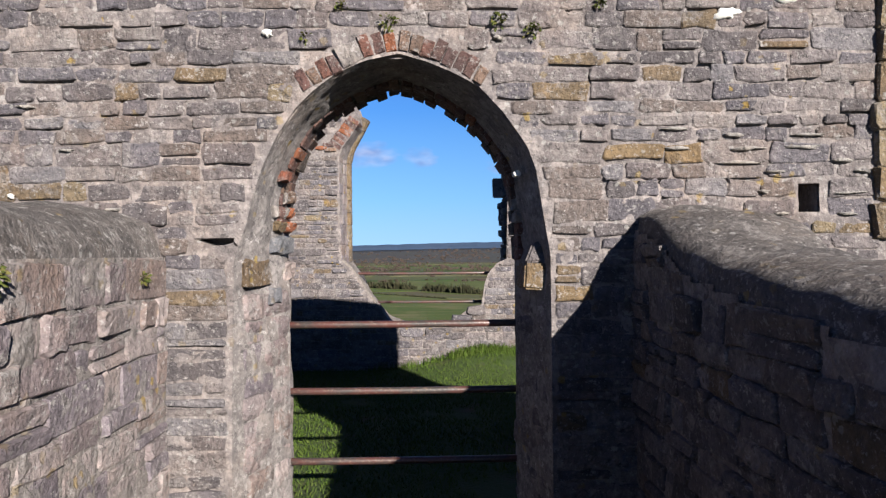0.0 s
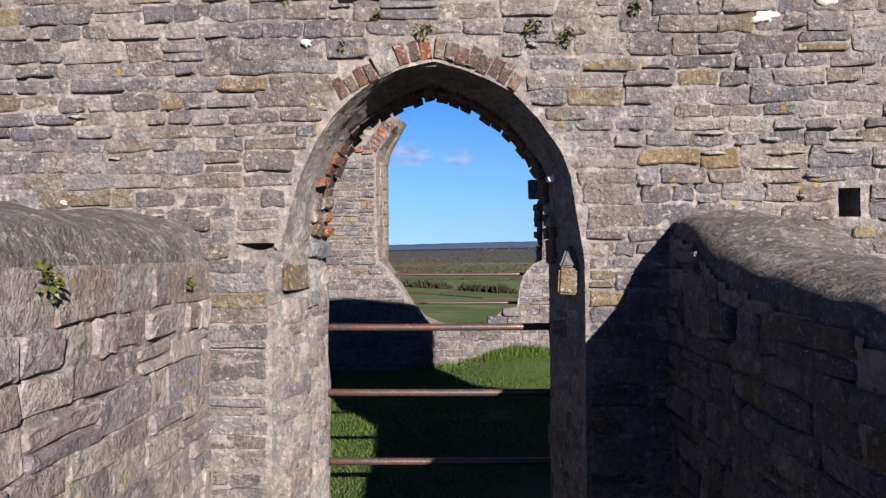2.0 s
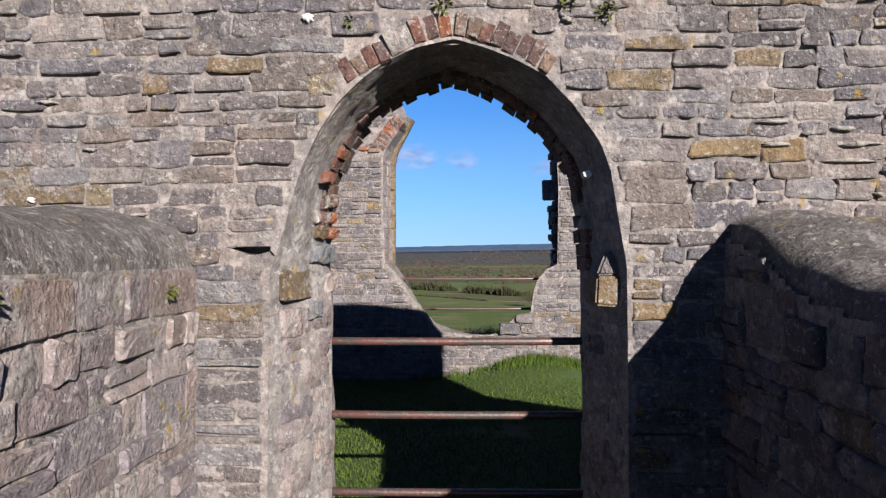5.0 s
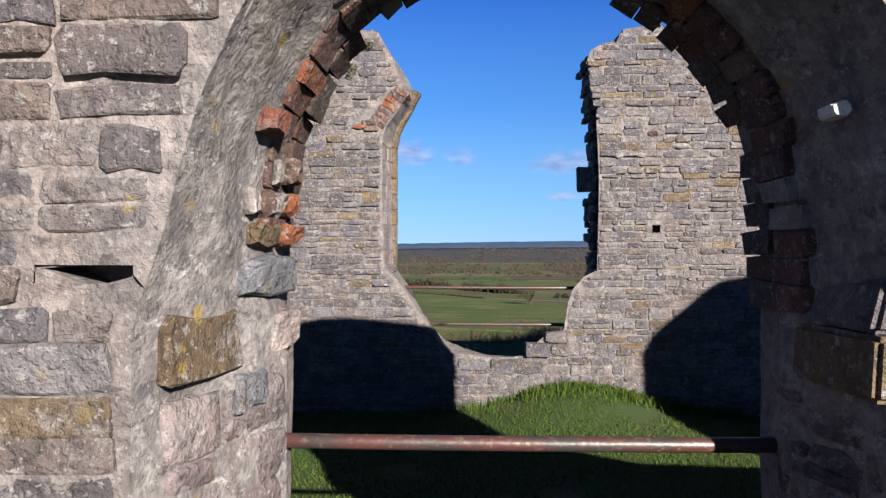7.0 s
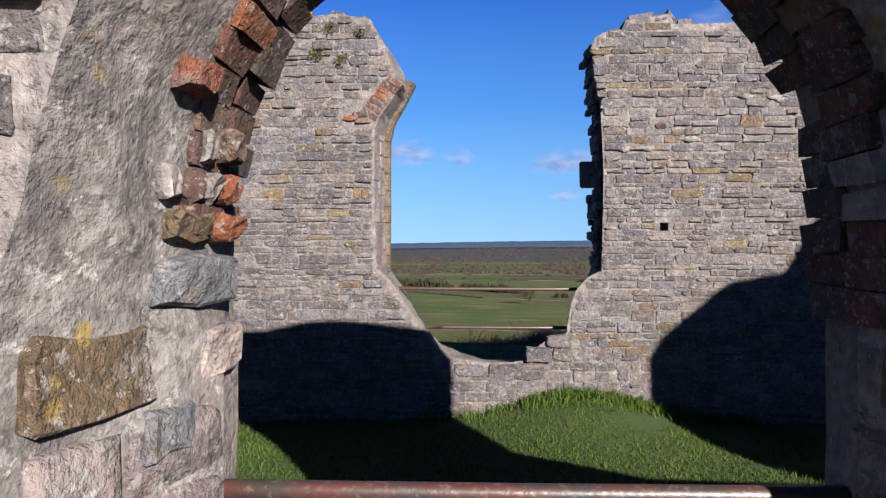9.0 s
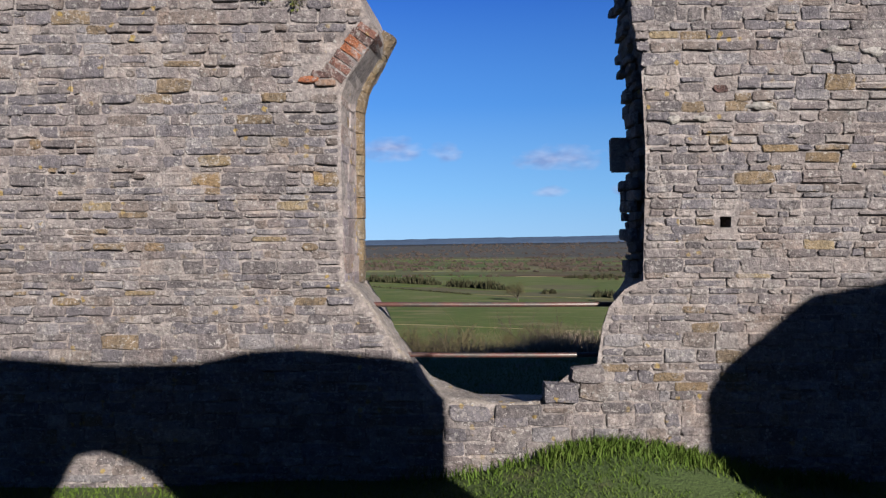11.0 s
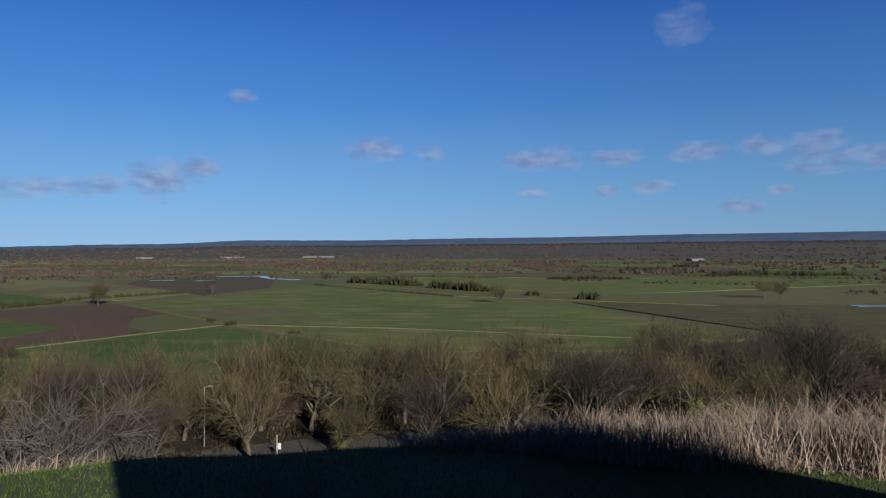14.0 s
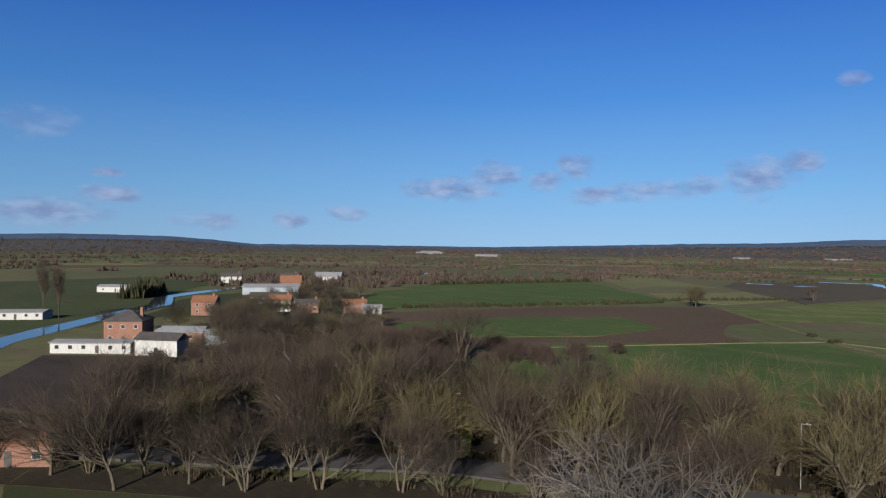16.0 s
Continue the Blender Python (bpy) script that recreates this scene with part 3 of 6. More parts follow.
def build_hills():
    # distant rises: azimuth, height above eye level in degrees
    prof = RISE
    az = np.arange(-95, 60, 0.25)
    h = np.interp(az, [p[0] for p in prof], [p[1] for p in prof])
    h = h + 0.035 * np.array([noise.noise((a * 1.1, 3.0, 0)) + 0.6 * noise.noise((a * 4.0, 7.0, 0)) for a in az])
    lower = np.minimum(h - 0.22, 0.62 * h - 0.16)
    for name, prof2, steps, mat, label in (("backdrop_rise", lower, ((1900, 0.0), (2600, 0.3), (3400, 0.7), (4100, 1.0), (4160, -0.2)), F_FAR, "far wooded farmland rising to the horizon, greyed for haze"),
                                           ("backdrop_hills", h, ((4250, 0.0), (4400, 0.5), (4550, 0.85), (4700, 1.0)), M_HILL, "low hills along the far horizon, tinted blue for haze")):
        verts, faces, n = [], [], len(steps)
        for a, e in zip(np.radians(az), prof2):
            top = max(k for _, k in steps)
            far = [d for d, k in steps if k == top][0]
            for dist, k in steps:
                verts.append((dist * math.sin(a), dist * math.cos(a), -25.5 + (far * math.tan(math.radians(e)) + 3 + 25.5) * k if k > 0 else -27))
        for i in range(len(az) - 1):
            for j in range(n - 1):
                faces.append([i * n + j, (i + 1) * n + j, (i + 1) * n + j + 1, i * n + j + 1])
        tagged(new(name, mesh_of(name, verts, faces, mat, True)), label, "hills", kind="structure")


build_hills()


# ---- the ruin ----
YA, YB = 5.58, 12.64


def resample(pts, n):
    p = np.array(pts, float)
    s = np.r_[0, np.cumsum(np.hypot(*np.diff(p, axis=0).T))]
    t = np.linspace(0, s[-1], n)
    return [(float(np.interp(v, s, p[:, 0])), float(np.interp(v, s, p[:, 1]))) for v in t]


def fill_loops(bm, loops):
    edges = []
    for vs in loops:
        for i, v in enumerate(vs):
            e = bm.edges.get((v, vs[(i + 1) % len(vs)])) or bm.edges.new((v, vs[(i + 1) % len(vs)]))
            edges.append(e)
    bmesh.ops.triangle_fill(bm, edges=edges, use_beauty=True, use_dissolve=False)


def wall_core(name, rings, holes, mat, label):
    """A wall from outlines (x, z) at several depths y, with blind holes (outline, depth) in its front."""
    bm = bmesh.new()
    levels = [[bm.verts.new((x, y, z)) for x, z in pts] for y, pts in rings]
    for a, b in zip(levels, levels[1:]):
        n = len(a)
        for i in range(n):
            bm.faces.new((a[i], a[(i + 1) % n], b[(i + 1) % n], b[i]))
    hole_loops = []
    for pts, depth in holes:
        f = [bm.verts.new((x, rings[0][0], z)) for x, z in pts]
        k = [bm.verts.new((x, rings[0][0] + depth, z)) for x, z in pts]
        for i in range(len(f)):
            bm.faces.new((f[i], f[(i + 1) % len(f)], k[(i + 1) % len(f)], k[i]))
        bm.faces.new(k)
        hole_loops.append(f)
    fill_loops(bm, [levels[0]] + hole_loops)
    fill_loops(bm, [levels[-1]])
    bmesh.ops.recalc_face_normals(bm, faces=bm.faces)
    me = bpy.data.meshes.new(name)
    bm.to_mesh(me)
    bm.free()
    me.materials.append(mat)
    return tagged(new(name, me), label, "wall", kind="structure")


# doorway: outer edge on the face, inner edge of the splay, and the back
DOOR_OUT = [(0.66, -0.7), (0.655, 1.72), (0.61, 2.0), (0.575, 2.23), (0.52, 2.37), (0.39, 2.56), (0.25, 2.71), (0.08, 2.80), (-0.06, 2.86), (-0.22, 2.905), (-0.42, 2.86),
            (-0.58, 2.79), (-0.71, 2.69), (-0.82, 2.59), (-0.92, 2.44), (-1.02, 2.23), (-1.07, 2.06), (-1.12, 1.88), (-1.18, 1.7), (-1.2, -0.7)]
DOOR_IN = [(0.52, -0.7), (0.52, 1.7), (0.505, 1.98), (0.46, 2.24), (0.40, 2.39), (0.31, 2.515), (0.2, 2.62), (0.04, 2.73), (-0.12, 2.81), (-0.24, 2.84), (-0.35, 2.815),
           (-0.48, 2.77), (-0.64, 2.68), (-0.78, 2.56), (-0.87, 2.43), (-0.95, 2.26), (-0.98, 2.1), (-0.985, 1.9), (-0.97, 1.7), (-0.965, -0.7)]
# behind the brick ring the passage opens into a wider embrasure
DOOR_BACK = [(x * 1.42 + 0.095, z + (0.16 if z > 1.75 else 0.0)) for x, z in DOOR_IN]
THROAT = 0.60


def build_wall_a():
    top = [(-8.0, -0.7), (-8.0, 3.3), (-6.0, 3.42), (-4.0, 3.3), (-2.0, 3.42), (-0.6, 3.32), (0.2, 3.33), (0.7, 3.44), (1.13, 3.46), (1.7, 3.4), (2.14, 3.36), (2.45, 3.46), (2.69, 3.5)]
    right = [(2.69, 1.78), (3.2, 1.5), (5.15, 1.45), (5.17, 2.7), (5.15, 3.4), (5.3, 3.65), (5.63, 3.92), (6.5, 4.08), (6.74, 4.45), (7.05, 5.0), (8.2, 5.6), (9.4, 5.7), (9.4, -0.7)]
    outs = resample(DOOR_OUT, 46)
    ins = resample([(-0.22 + (x + 0.22) * 1.035, z + (0.03 if z > 1.75 else 0.0)) for x, z in DOOR_IN], 46)
    rng = random.Random(5)

    def rough(pts):
        return [(x + rng.uniform(-0.012, 0.012), z + rng.uniform(-0.012, 0.012)) for x, z in pts]

    back = rough(resample(DOOR_BACK, 46))
    mid = rough([((a[0] + b[0]) / 2, (a[1] + b[1]) / 2) for a, b in zip(outs, ins)])
    def rest(k):
        # the broken window's jamb is splayed, wider inside
        return [(x - k, z) if abs(x - 2.69) < 0.001 else (x, z) for x, z in top + right]

    putlog = [(2.13, 1.96), (2.25, 1.97), (2.245, 2.14), (2.135, 2.13)]
    notch = [(-1.40, 1.835), (-1.28, 1.79), (-1.19, 1.815), (-1.165, 1.85)]
    return wall_core("wall_south", [(YA, rest(0) + outs), (YA + 0.28, rest(0.06) + mid), (YA + THROAT - 0.04, rest(0.16) + ins), (YA + THROAT + 0.12, rest(0.2) + rough(ins)), (YA + 0.92, rest(0.27) + back)],
                     [(putlog, 0.3), (notch, 0.14)], M_MORTAR, "ruined grey rubble wall with a pointed brick-edged doorway")


# the broken window opening of the far wall: left edge from the top down, sill, right edge upwards
GAP_FRONT = [(-2.4, 4.64), (-1.9, 4.68), (-1.49, 4.62), (-1.40, 4.45), (-1.31, 4.30), (-1.27, 4.15), (-1.19, 4.0), (-1.10, 3.86), (-1.22, 3.68), (-1.38, 3.46), (-1.44, 3.3), (-1.44, 2.8), (-1.43, 2.2), (-1.41, 1.64),
             (-1.20, 1.44), (-0.99, 1.11), (-0.79, 0.84), (-0.60, 0.60), (-0.5, 0.57), (0.3, 0.56), (0.36, 0.66), (0.56, 0.82), (0.82, 0.92), (0.87, 1.25), (0.93, 1.42), (1.07, 1.58), (1.23, 1.65),
             (1.24, 2.17), (1.25, 2.84), (1.22, 3.5), (1.12, 3.86), (1.07, 4.16), (1.15, 4.38), (1.25, 4.44), (1.47, 4.47), (1.51, 4.58), (2.02, 4.65), (2.07, 4.53), (2.6, 4.54), (3.3, 4.56)]
GAP_BACK = [(-2.4, 4.64), (-1.9, 4.66), (-1.45, 4.58), (-1.33, 4.45), (-1.22, 4.32), (-1.17, 4.2), (-1.12, 4.08), (-1.06, 3.98), (-1.12, 3.78), (-1.27, 3.52), (-1.34, 3.3), (-1.34, 2.8), (-1.34, 2.2), (-1.33, 1.60),
            (-1.16, 1.36), (-0.98, 1.03), (-0.80, 0.76), (-0.62, 0.53), (-0.5, 0.48), (0.55, 0.47), (0.8, 0.53), (1.05, 0.62), (1.25, 0.78), (1.36, 1.1), (1.28, 1.3), (1.12, 1.44), (1.36, 1.60),
            (1.37, 2.17), (1.37, 2.84), (1.35, 3.5), (1.28, 3.86), (1.25, 4.14), (1.24, 4.36), (1.3, 4.42), (1.47, 4.44), (1.53, 4.54), (2.02, 4.6), (2.07, 4.5), (2.6, 4.5), (3.3, 4.5)]


def build_wall_b():
    head = [(-8.0, -0.9), (-8.0, 4.2), (-6.0, 4.5), (-4.0, 4.55), (-3.0, 4.66)]
    tail = [(4.4, 4.5), (5.8, 4.3), (7.2, 3.95), (8.0, 3.4), (8.6, 3.0), (9.0, 2.4), (9.1, -0.9)]
    rng = random.Random(8)

    def rag(pts, k):
        return [(x + rng.uniform(-k, k) * (x > 0.9), z + rng.uniform(-k, k) * 0.6 * (z > 1.7)) for x, z in pts]

    f, k = resample(GAP_FRONT, 150), resample(GAP_BACK, 150)
    m = rag([((a[0] + b[0]) / 2 - (0.075 if a[0] > 0.8 and 1.6 < a[1] < 4.2 else 0.0), (a[1] + b[1]) / 2) for a, b in zip(f, k)], 0.035)
    f = [(x + (0.07 if x > 0.9 and 1.66 < z < 4.2 else 0.0), z) for x, z in f]
    hole = [(1.89, 2.13), (2.0, 2.08), (2.02, 2.2), (1.93, 2.25), (1.88, 2.22)]
    return wall_core("wall_north", [(YB, head + f + tail), (YB + 0.44, head + m + tail), (YB + 0.82, head + rag(k, 0.03) + tail)], [(hole, 0.25)], M_MORTAR,
                     "ruined grey rubble wall broken open to a low sill")


wall_a, wall_b = build_wall_a(), build_wall_b()

SPUR_R = ([0.0, 3.46, 4.53, 4.86, 5.1, 5.58], [1.5, 1.60, 1.71, 1.77, 1.91, 1.99])


def spur_top_r(y):
    return float(np.interp(y, *SPUR_R))


def build_spur(name, side, label):
    """A low wall that runs from the doorway wall towards the viewer, with a rounded, weathered top."""
    verts, faces = [], []
    ys = np.arange(-1.2, YA + 0.001, 0.12)
    ys[-1] = YA - 0.004
    rng = random.Random(3)
    for y in ys:
        if side > 0:
            t = spur_top_r(y)
            sec = [(1.16, -0.7), (1.16, 0.6), (1.16, t - 0.16), (1.17, t - 0.04), (1.25, t + 0.0), (1.42, t + 0.035), (1.65, t + 0.03), (1.88, t - 0.02), (2.0, t - 0.14), (2.02, 0.6), (2.02, -0.7)]
        else:
            t = 1.80 + 0.04 * float(np.clip((y - 4.8) / 0.7, 0, 1))
            sec = [(-1.58, -0.7), (-1.58, 0.6), (-1.58, t - 0.14), (-1.6, t - 0.02), (-1.66, t + 0.08), (-1.80, t + 0.15), (-2.05, t + 0.2), (-2.3, t + 0.16), (-2.46, t - 0.02), (-2.5, 0.6), (-2.5, -0.7)]
        for i, (x, z) in enumerate(sec):
            k = 0.022 if 2 < i < 9 else 0.008
            q = noise.noise((x * 5, float(y) * 5, z * 5)) + 0.5 * rng.uniform(-1, 1)
            verts.append((x + k * q, float(y), z + k * 1.2 * q))
    n = 11
    for j in range(len(ys) - 1):
        for i in range(n - 1):
            faces.append([j * n + i, j * n + i + 1, (j + 1) * n + i + 1, (j + 1) * n + i])
    faces += [list(range(n)), [(len(ys) - 1) * n + i for i in range(n)][::-1]]
    return tagged(new(name, mesh_of(name, verts, faces, M_CAPPING, True)), label, "wall", kind="structure")


spur_l = build_spur("wall_west", -1, "low grey rubble wall with rounded mortar top, sunlit")
spur_r = build_spur("wall_east", 1, "low rubble wall with weathered top, its side in shadow")


def tube(a, b, r, n=14, bend=0.0):
    """A closed pipe from a to b with slightly rounded ends."""
    a, b = Vector(a), Vector(b)
    d = (b - a).normalized()
    u = d.orthogonal().normalized()
    v = d.cross(u)
    bm = bmesh.new()
    rings = []
    for t, k in ((0, 0.85), (0.004, 1), (0.25, 1), (0.5, 1), (0.75, 1), (0.996, 1), (1, 0.85)):
        c = a.lerp(b, t) + Vector((0, 0, -bend * 4 * t * (1 - t)))
        rings.append([bm.verts.new(c + (u * math.cos(2 * math.pi * i / n) + v * math.sin(2 * math.pi * i / n)) * r * k) for i in range(n)])
    for p, q in zip(rings, rings[1:]):
        for i in range(n):
            bm.faces.new((p[i], p[(i + 1) % n], q[(i + 1) % n], q[i])).smooth = True
    bm.faces.new(rings[0][::-1])
    bm.faces.new(rings[-1])
    return bm


def build_bar(a, b, r, label, group):
    me = bpy.data.meshes.new("barrier_rail")
    bm = tube(a, b, r, 16, 0.004)
    bm.to_mesh(me)
    bm.free()
    me.materials.append(M_RUST)
    return tagged(new("barrier_rail", me), label, "metal rail", group)


for z in (1.272, 0.826, 0.357):
    build_bar((-1.10, YA + 0.63, z), (0.66, YA + 0.63, z), 0.024, "worn red-brown painted steel pipe across the doorway", "doorway rails")
build_bar((-1.28, 12.94, 1.425), (1.08, 12.94, 1.42), 0.022, "worn red-brown painted steel pipe across the broken window", "window rails")
build_bar((-1.0, 12.94, 0.955), (0.9, 12.94, 0.95), 0.022, "worn red-brown painted steel pipe across the broken window", "window rails")


# ---- plants and trees ----
def blades(xy, lo, hi, width, lean, rng, z_of=ground_z, sink=0.02):
    """Upright blades, one bent triangle pair each."""
    n = len(xy)
    x, y = xy[:, 0], xy[:, 1]
    z = z_of(x, y) - sink
    h, a, b = rng.uniform(lo, hi, n), rng.uniform(0, 2 * np.pi, n), rng.uniform(0, 2 * np.pi, n)
    w = width * rng.uniform(0.6, 1.3, n) / 2
    l = lean * h * rng.uniform(0.1, 1, n)
    dx, dy, lx, ly = np.cos(a) * w, np.sin(a) * w, np.cos(b) * l, np.sin(b) * l
    v = np.stack([np.stack(c, 1) for c in ((x - dx, y - dy, z), (x + dx, y + dy, z), (x + dx * 0.7 + lx * 0.35, y + dy * 0.7 + ly * 0.35, z + h * 0.6), (x - dx * 0.7 + lx * 0.35, y - dy * 0.7 + ly * 0.35, z + h * 0.6), (x + lx, y + ly, z + h))], 1).reshape(-1, 3)
    k = np.arange(n)[:, None] * 5
    f = np.concatenate([k + [0, 1, 2, 3]]).tolist()
    g = (k + [3, 2, 4]).tolist()
    return v, f + g


def stuff(name, v, f, mat, label, cat):
    return tagged(new(name, mesh_of(name, v, f, mat)), label, cat, kind="stuff")


def build_grass():
    rng = np.random.default_rng(4)
    p = np.stack([rng.uniform(-4.5, 5.0, 95000), rng.uniform(6.6, 12.6, 95000)], 1)
    # worn bare earth by the wall
    p = p[np.array([noise.noise((x * 1.1, y * 1.1, 3.0)) + 0.5 * noise.noise((x * 4, y * 4, 8.0)) < 0.55 - 0.5 * (x > 2.4 and y > 11.0) for x, y in p])]
    v, f = blades(p, 0.025, 0.075, 0.010, 1.2, rng)
    stuff("grass", v, f, M_GRASS, "short green grass on the ruin's floor", "grass")
    p = np.stack([rng.uniform(-11, 12, 190000), 13.5 + 12.5 * rng.beta(1.1, 1.4, 190000)], 1)
    r = np.hypot(p[:, 0] - 0.5, p[:, 1] - 8)
    p = p[r < 17.4]
    v, f = blades(p, 0.025, 0.075, 0.009, 0.9, rng)
    stuff("grass", v, f, M_GRASS, "green turf on the hilltop", "grass")
    p = np.stack([rng.uniform(0.3, 3.0, 3500), 12.63 - np.abs(rng.normal(0, 0.12, 3500))], 1)
    p = np.concatenate([p, np.stack([rng.uniform(-1.0, 0.5, 300), 12.6 - np.abs(rng.normal(0, 0.1, 300))], 1)])
    v, f = blades(p, 0.05, 0.16, 0.012, 0.8, rng)
    stuff("grass", v, f, M_GRASS, "longer grass at the foot of the wall", "grass")


def build_reeds():
    rng = np.random.default_rng(9)
    n = 60000
    x, y = rng.uniform(-1.0, 14, n), rng.uniform(20.2, 27, n)
    edge = 22.4 - 0.16 * np.maximum(0, x - 4) + 1.6 * np.exp(-((x - 0.2) / 1.6) ** 2)
    p = np.stack([x, y], 1)[(y > edge) & (rng.random(n) < np.clip((x + 0.6) / 2.2, 0, 1))]
    x, y = rng.uniform(-9.5, 0, 1500), rng.uniform(23.4, 25.5, 1500)
    q = np.stack([x, y], 1)[rng.random(1500) * 1.6 < np.where((x > -6.6) & (x < -4.0), 0.9, 0.06)]
    p = np.concatenate([p, q])
    p = p[np.hypot(p[:, 0] - 0.5, p[:, 1] - 8) < 19.8]
    tall = p[noise_keep(p)]
    v, f = blades(tall, 0.18, np.clip(0.40 + 0.11 * tall[:, 0], 0.26, 1.05), 0.012, 1.1, rng)
    stuff("dead_stalks", v, f, M_REED, "dry pale dead stalks along the hill's rim", "dead plants")
    # fallen, lying stalks between the standing ones
    k = p[rng.random(len(p)) < 0.5]
    v, f = blades(k, 0.08, 0.28, 0.016, 4.0, rng)
    stuff("dead_stalks", v, f, M_REED, "broken, fallen dead stalks", "dead plants")


def noise_keep(p):
    return np.array([noise.noise((x * 0.9, y * 0.9, 0)) > -0.28 for x, y in p])


build_grass()
build_reeds()


class Tree:
    """Collects tapered limbs and thin twigs."""

    def __init__(self, seed):
        self.rng = random.Random(seed)
        self.reach = 1.25
        self.wood, self.twig = ([], []), ([], [])

    def limb(self, store, pts, r0, r1, sides):
        vs, fs = store
        k = len(vs)
        for i, p in enumerate(pts):
            d = (pts[min(i + 1, len(pts) - 1)] - pts[max(i - 1, 0)]).normalized()
            u = d.orthogonal().normalized()
            w = d.cross(u)
            r = r0 + (r1 - r0) * i / (len(pts) - 1)
            vs += [p + (u * math.cos(2 * math.pi * j / sides) + w * math.sin(2 * math.pi * j / sides)) * r for j in range(sides)]
        for i in range(len(pts) - 1):
            for j in range(sides):
                a, b = k + i * sides + j, k + i * sides + (j + 1) % sides
                fs.append([a, b, b + sides, a + sides])

    def grow(self, start, way, length, radius, level, levels, up, kids, spread):
        g = self.rng
        pts, p, d = [start], start, way.normalized()
        steps = 4 if level == 0 else 3 if level < levels else 2
        for _ in range(steps):
            d = (d + Vector((g.uniform(-1, 1), g.uniform(-1, 1), g.uniform(-1, 1))) * 0.16 + Vector((0, 0, up))).normalized()
            p = p + d * length / steps
            pts.append(p)
        end = radius * (0.66 if level < levels else 0.3)
        self.limb(self.wood if level <= 2 else self.twig, pts, radius, end, 7 if level == 0 else 5 if level == 1 else 3)
        if level == levels:
            return
        n = kids[level]
        for i in range(n):
            t = g.uniform(0.45, 1.0) if level == 0 else g.uniform(0.2, 1.0)
            k = min(int(t * steps), steps - 1)
            q = pts[k].lerp(pts[k + 1], t * steps - k)
            a = 2 * math.pi * (i + g.uniform(-0.3, 0.3)) / n
            u = d.orthogonal().normalized()
            side = u * math.cos(a) + d.cross(u) * math.sin(a)
            s = spread * g.uniform(0.7, 1.3)
            self.grow(q, d + side * s, length * g.uniform(0.55, 0.8) * (self.reach if level == 0 else 1), max(end * g.uniform(0.55, 0.85), 0.012), level + 1, levels, up, kids, spread)


def make_tree(seed, height, spread, twig_mat, label, kids=(6, 6, 6, 5), up=0.06, stem=0.3, ivy=False, stems=1, girth=1.0):
    t = Tree(seed)
    t.reach = 1.25 if stem < 0.26 else 1.75
    for s in range(stems):
        off = Vector((t.rng.uniform(-0.5, 0.5), t.rng.uniform(-0.5, 0.5), 0)) * (stems > 1)
        lean = Vector((t.rng.uniform(-0.35, 0.35), t.rng.uniform(-0.35, 0.35), 1)) if stems > 1 else Vector((t.rng.uniform(-0.06, 0.06), t.rng.uniform(-0.06, 0.06), 1))
        t.grow(off + Vector((0, 0, -0.3)), lean, height * stem, height * 0.024 * girth / (1 if stems == 1 else 1.4), 0, len(kids), up, kids, spread)
    top = max(v.z for v in t.twig[0])
    k = height / top
    kind = "shrub" if height < 6 else "tree"
    base = tagged(new(kind), label, kind)
    part("trunk", mesh_of("trunk", [v * k for v in t.wood[0]], t.wood[1], M_BARK if twig_mat is not M_TWIG_PALE else M_TWIG_PALE, True), None, base)
    part("crown", mesh_of("crown", [v * k for v in t.twig[0]], t.twig[1], twig_mat), None, base, "bare winter branches and twigs")
    if ivy:
        rng = np.random.default_rng(seed)
        n = 700
        z = height * rng.uniform(0.02, 0.42, n)
        a = rng.uniform(0, 2 * np.pi, n)
        r = height * (0.03 + 0.03 * rng.random(n)) + 0.05 * z
        v, f = blades(np.stack([np.cos(a) * r, np.sin(a) * r], 1), 0.2, 0.45, 0.35, 1.2, rng, lambda x, y: z)
        part("ivy", mesh_of("ivy", v, f, M_IVY), None, base, "green ivy climbing the trunk")
    return base


KINDS = [
    make_tree(1, 11.5, 0.74, M_TWIG_OLIVE, "bare roadside tree with olive-green lichened twigs", (8, 6, 6, 5), 0.035, 0.28),
    make_tree(2, 12.5, 0.60, M_TWIG, "tall bare roadside tree with grey-brown twigs", (8, 6, 6, 5), 0.06, 0.32),
    make_tree(3, 10.5, 0.76, M_TWIG_OLIVE, "bare roadside tree with ivy on its trunk", (8, 6, 6, 5), 0.05, 0.28, True),
    make_tree(4, 12.0, 0.62, M_TWIG, "bare many-stemmed tree in the roadside belt", (4, 5, 6, 5), 0.07, 0.36, False, 3),
    make_tree(5, 11.0, 0.95, M_TWIG_PALE, "wide bare tree with pale grey branches on the slope", (11, 6, 6, 4), -0.01, 0.24, False, 1, 0.62),
    make_tree(6, 4.5, 0.75, M_TWIG_RED, "bare red-brown thicket shrub", (5, 6, 6, 4), 0.06, 0.3, False, 4),
    make_tree(7, 19.0, 0.66, M_TWIG, "large bare tree with a stout trunk on the grass", (14, 6, 6, 5), 0.06, 0.34, False, 1, 0.62),
]
for ob, (x, y) in zip(KINDS, ((-34, 97), (0, 100.5), (-11, 101), (-44, 92), (-19.0, 45), (34, 78), (-84, 45))):
    ob.matrix_basis = pose(x, y, float(ground_z(x, y)))


def plant(kind, x, y, scale=1.0, turn=0.0, dz=0.0):
    c = copy_thing(KINDS[kind], pose(0, 0, 0))
    c.scale = (scale,) * 3
    c.matrix_basis = pose(x, y, float(ground_z(x, y)) + dz, 0, 0, turn) @ Matrix.Scale(scale, 4)
    return c


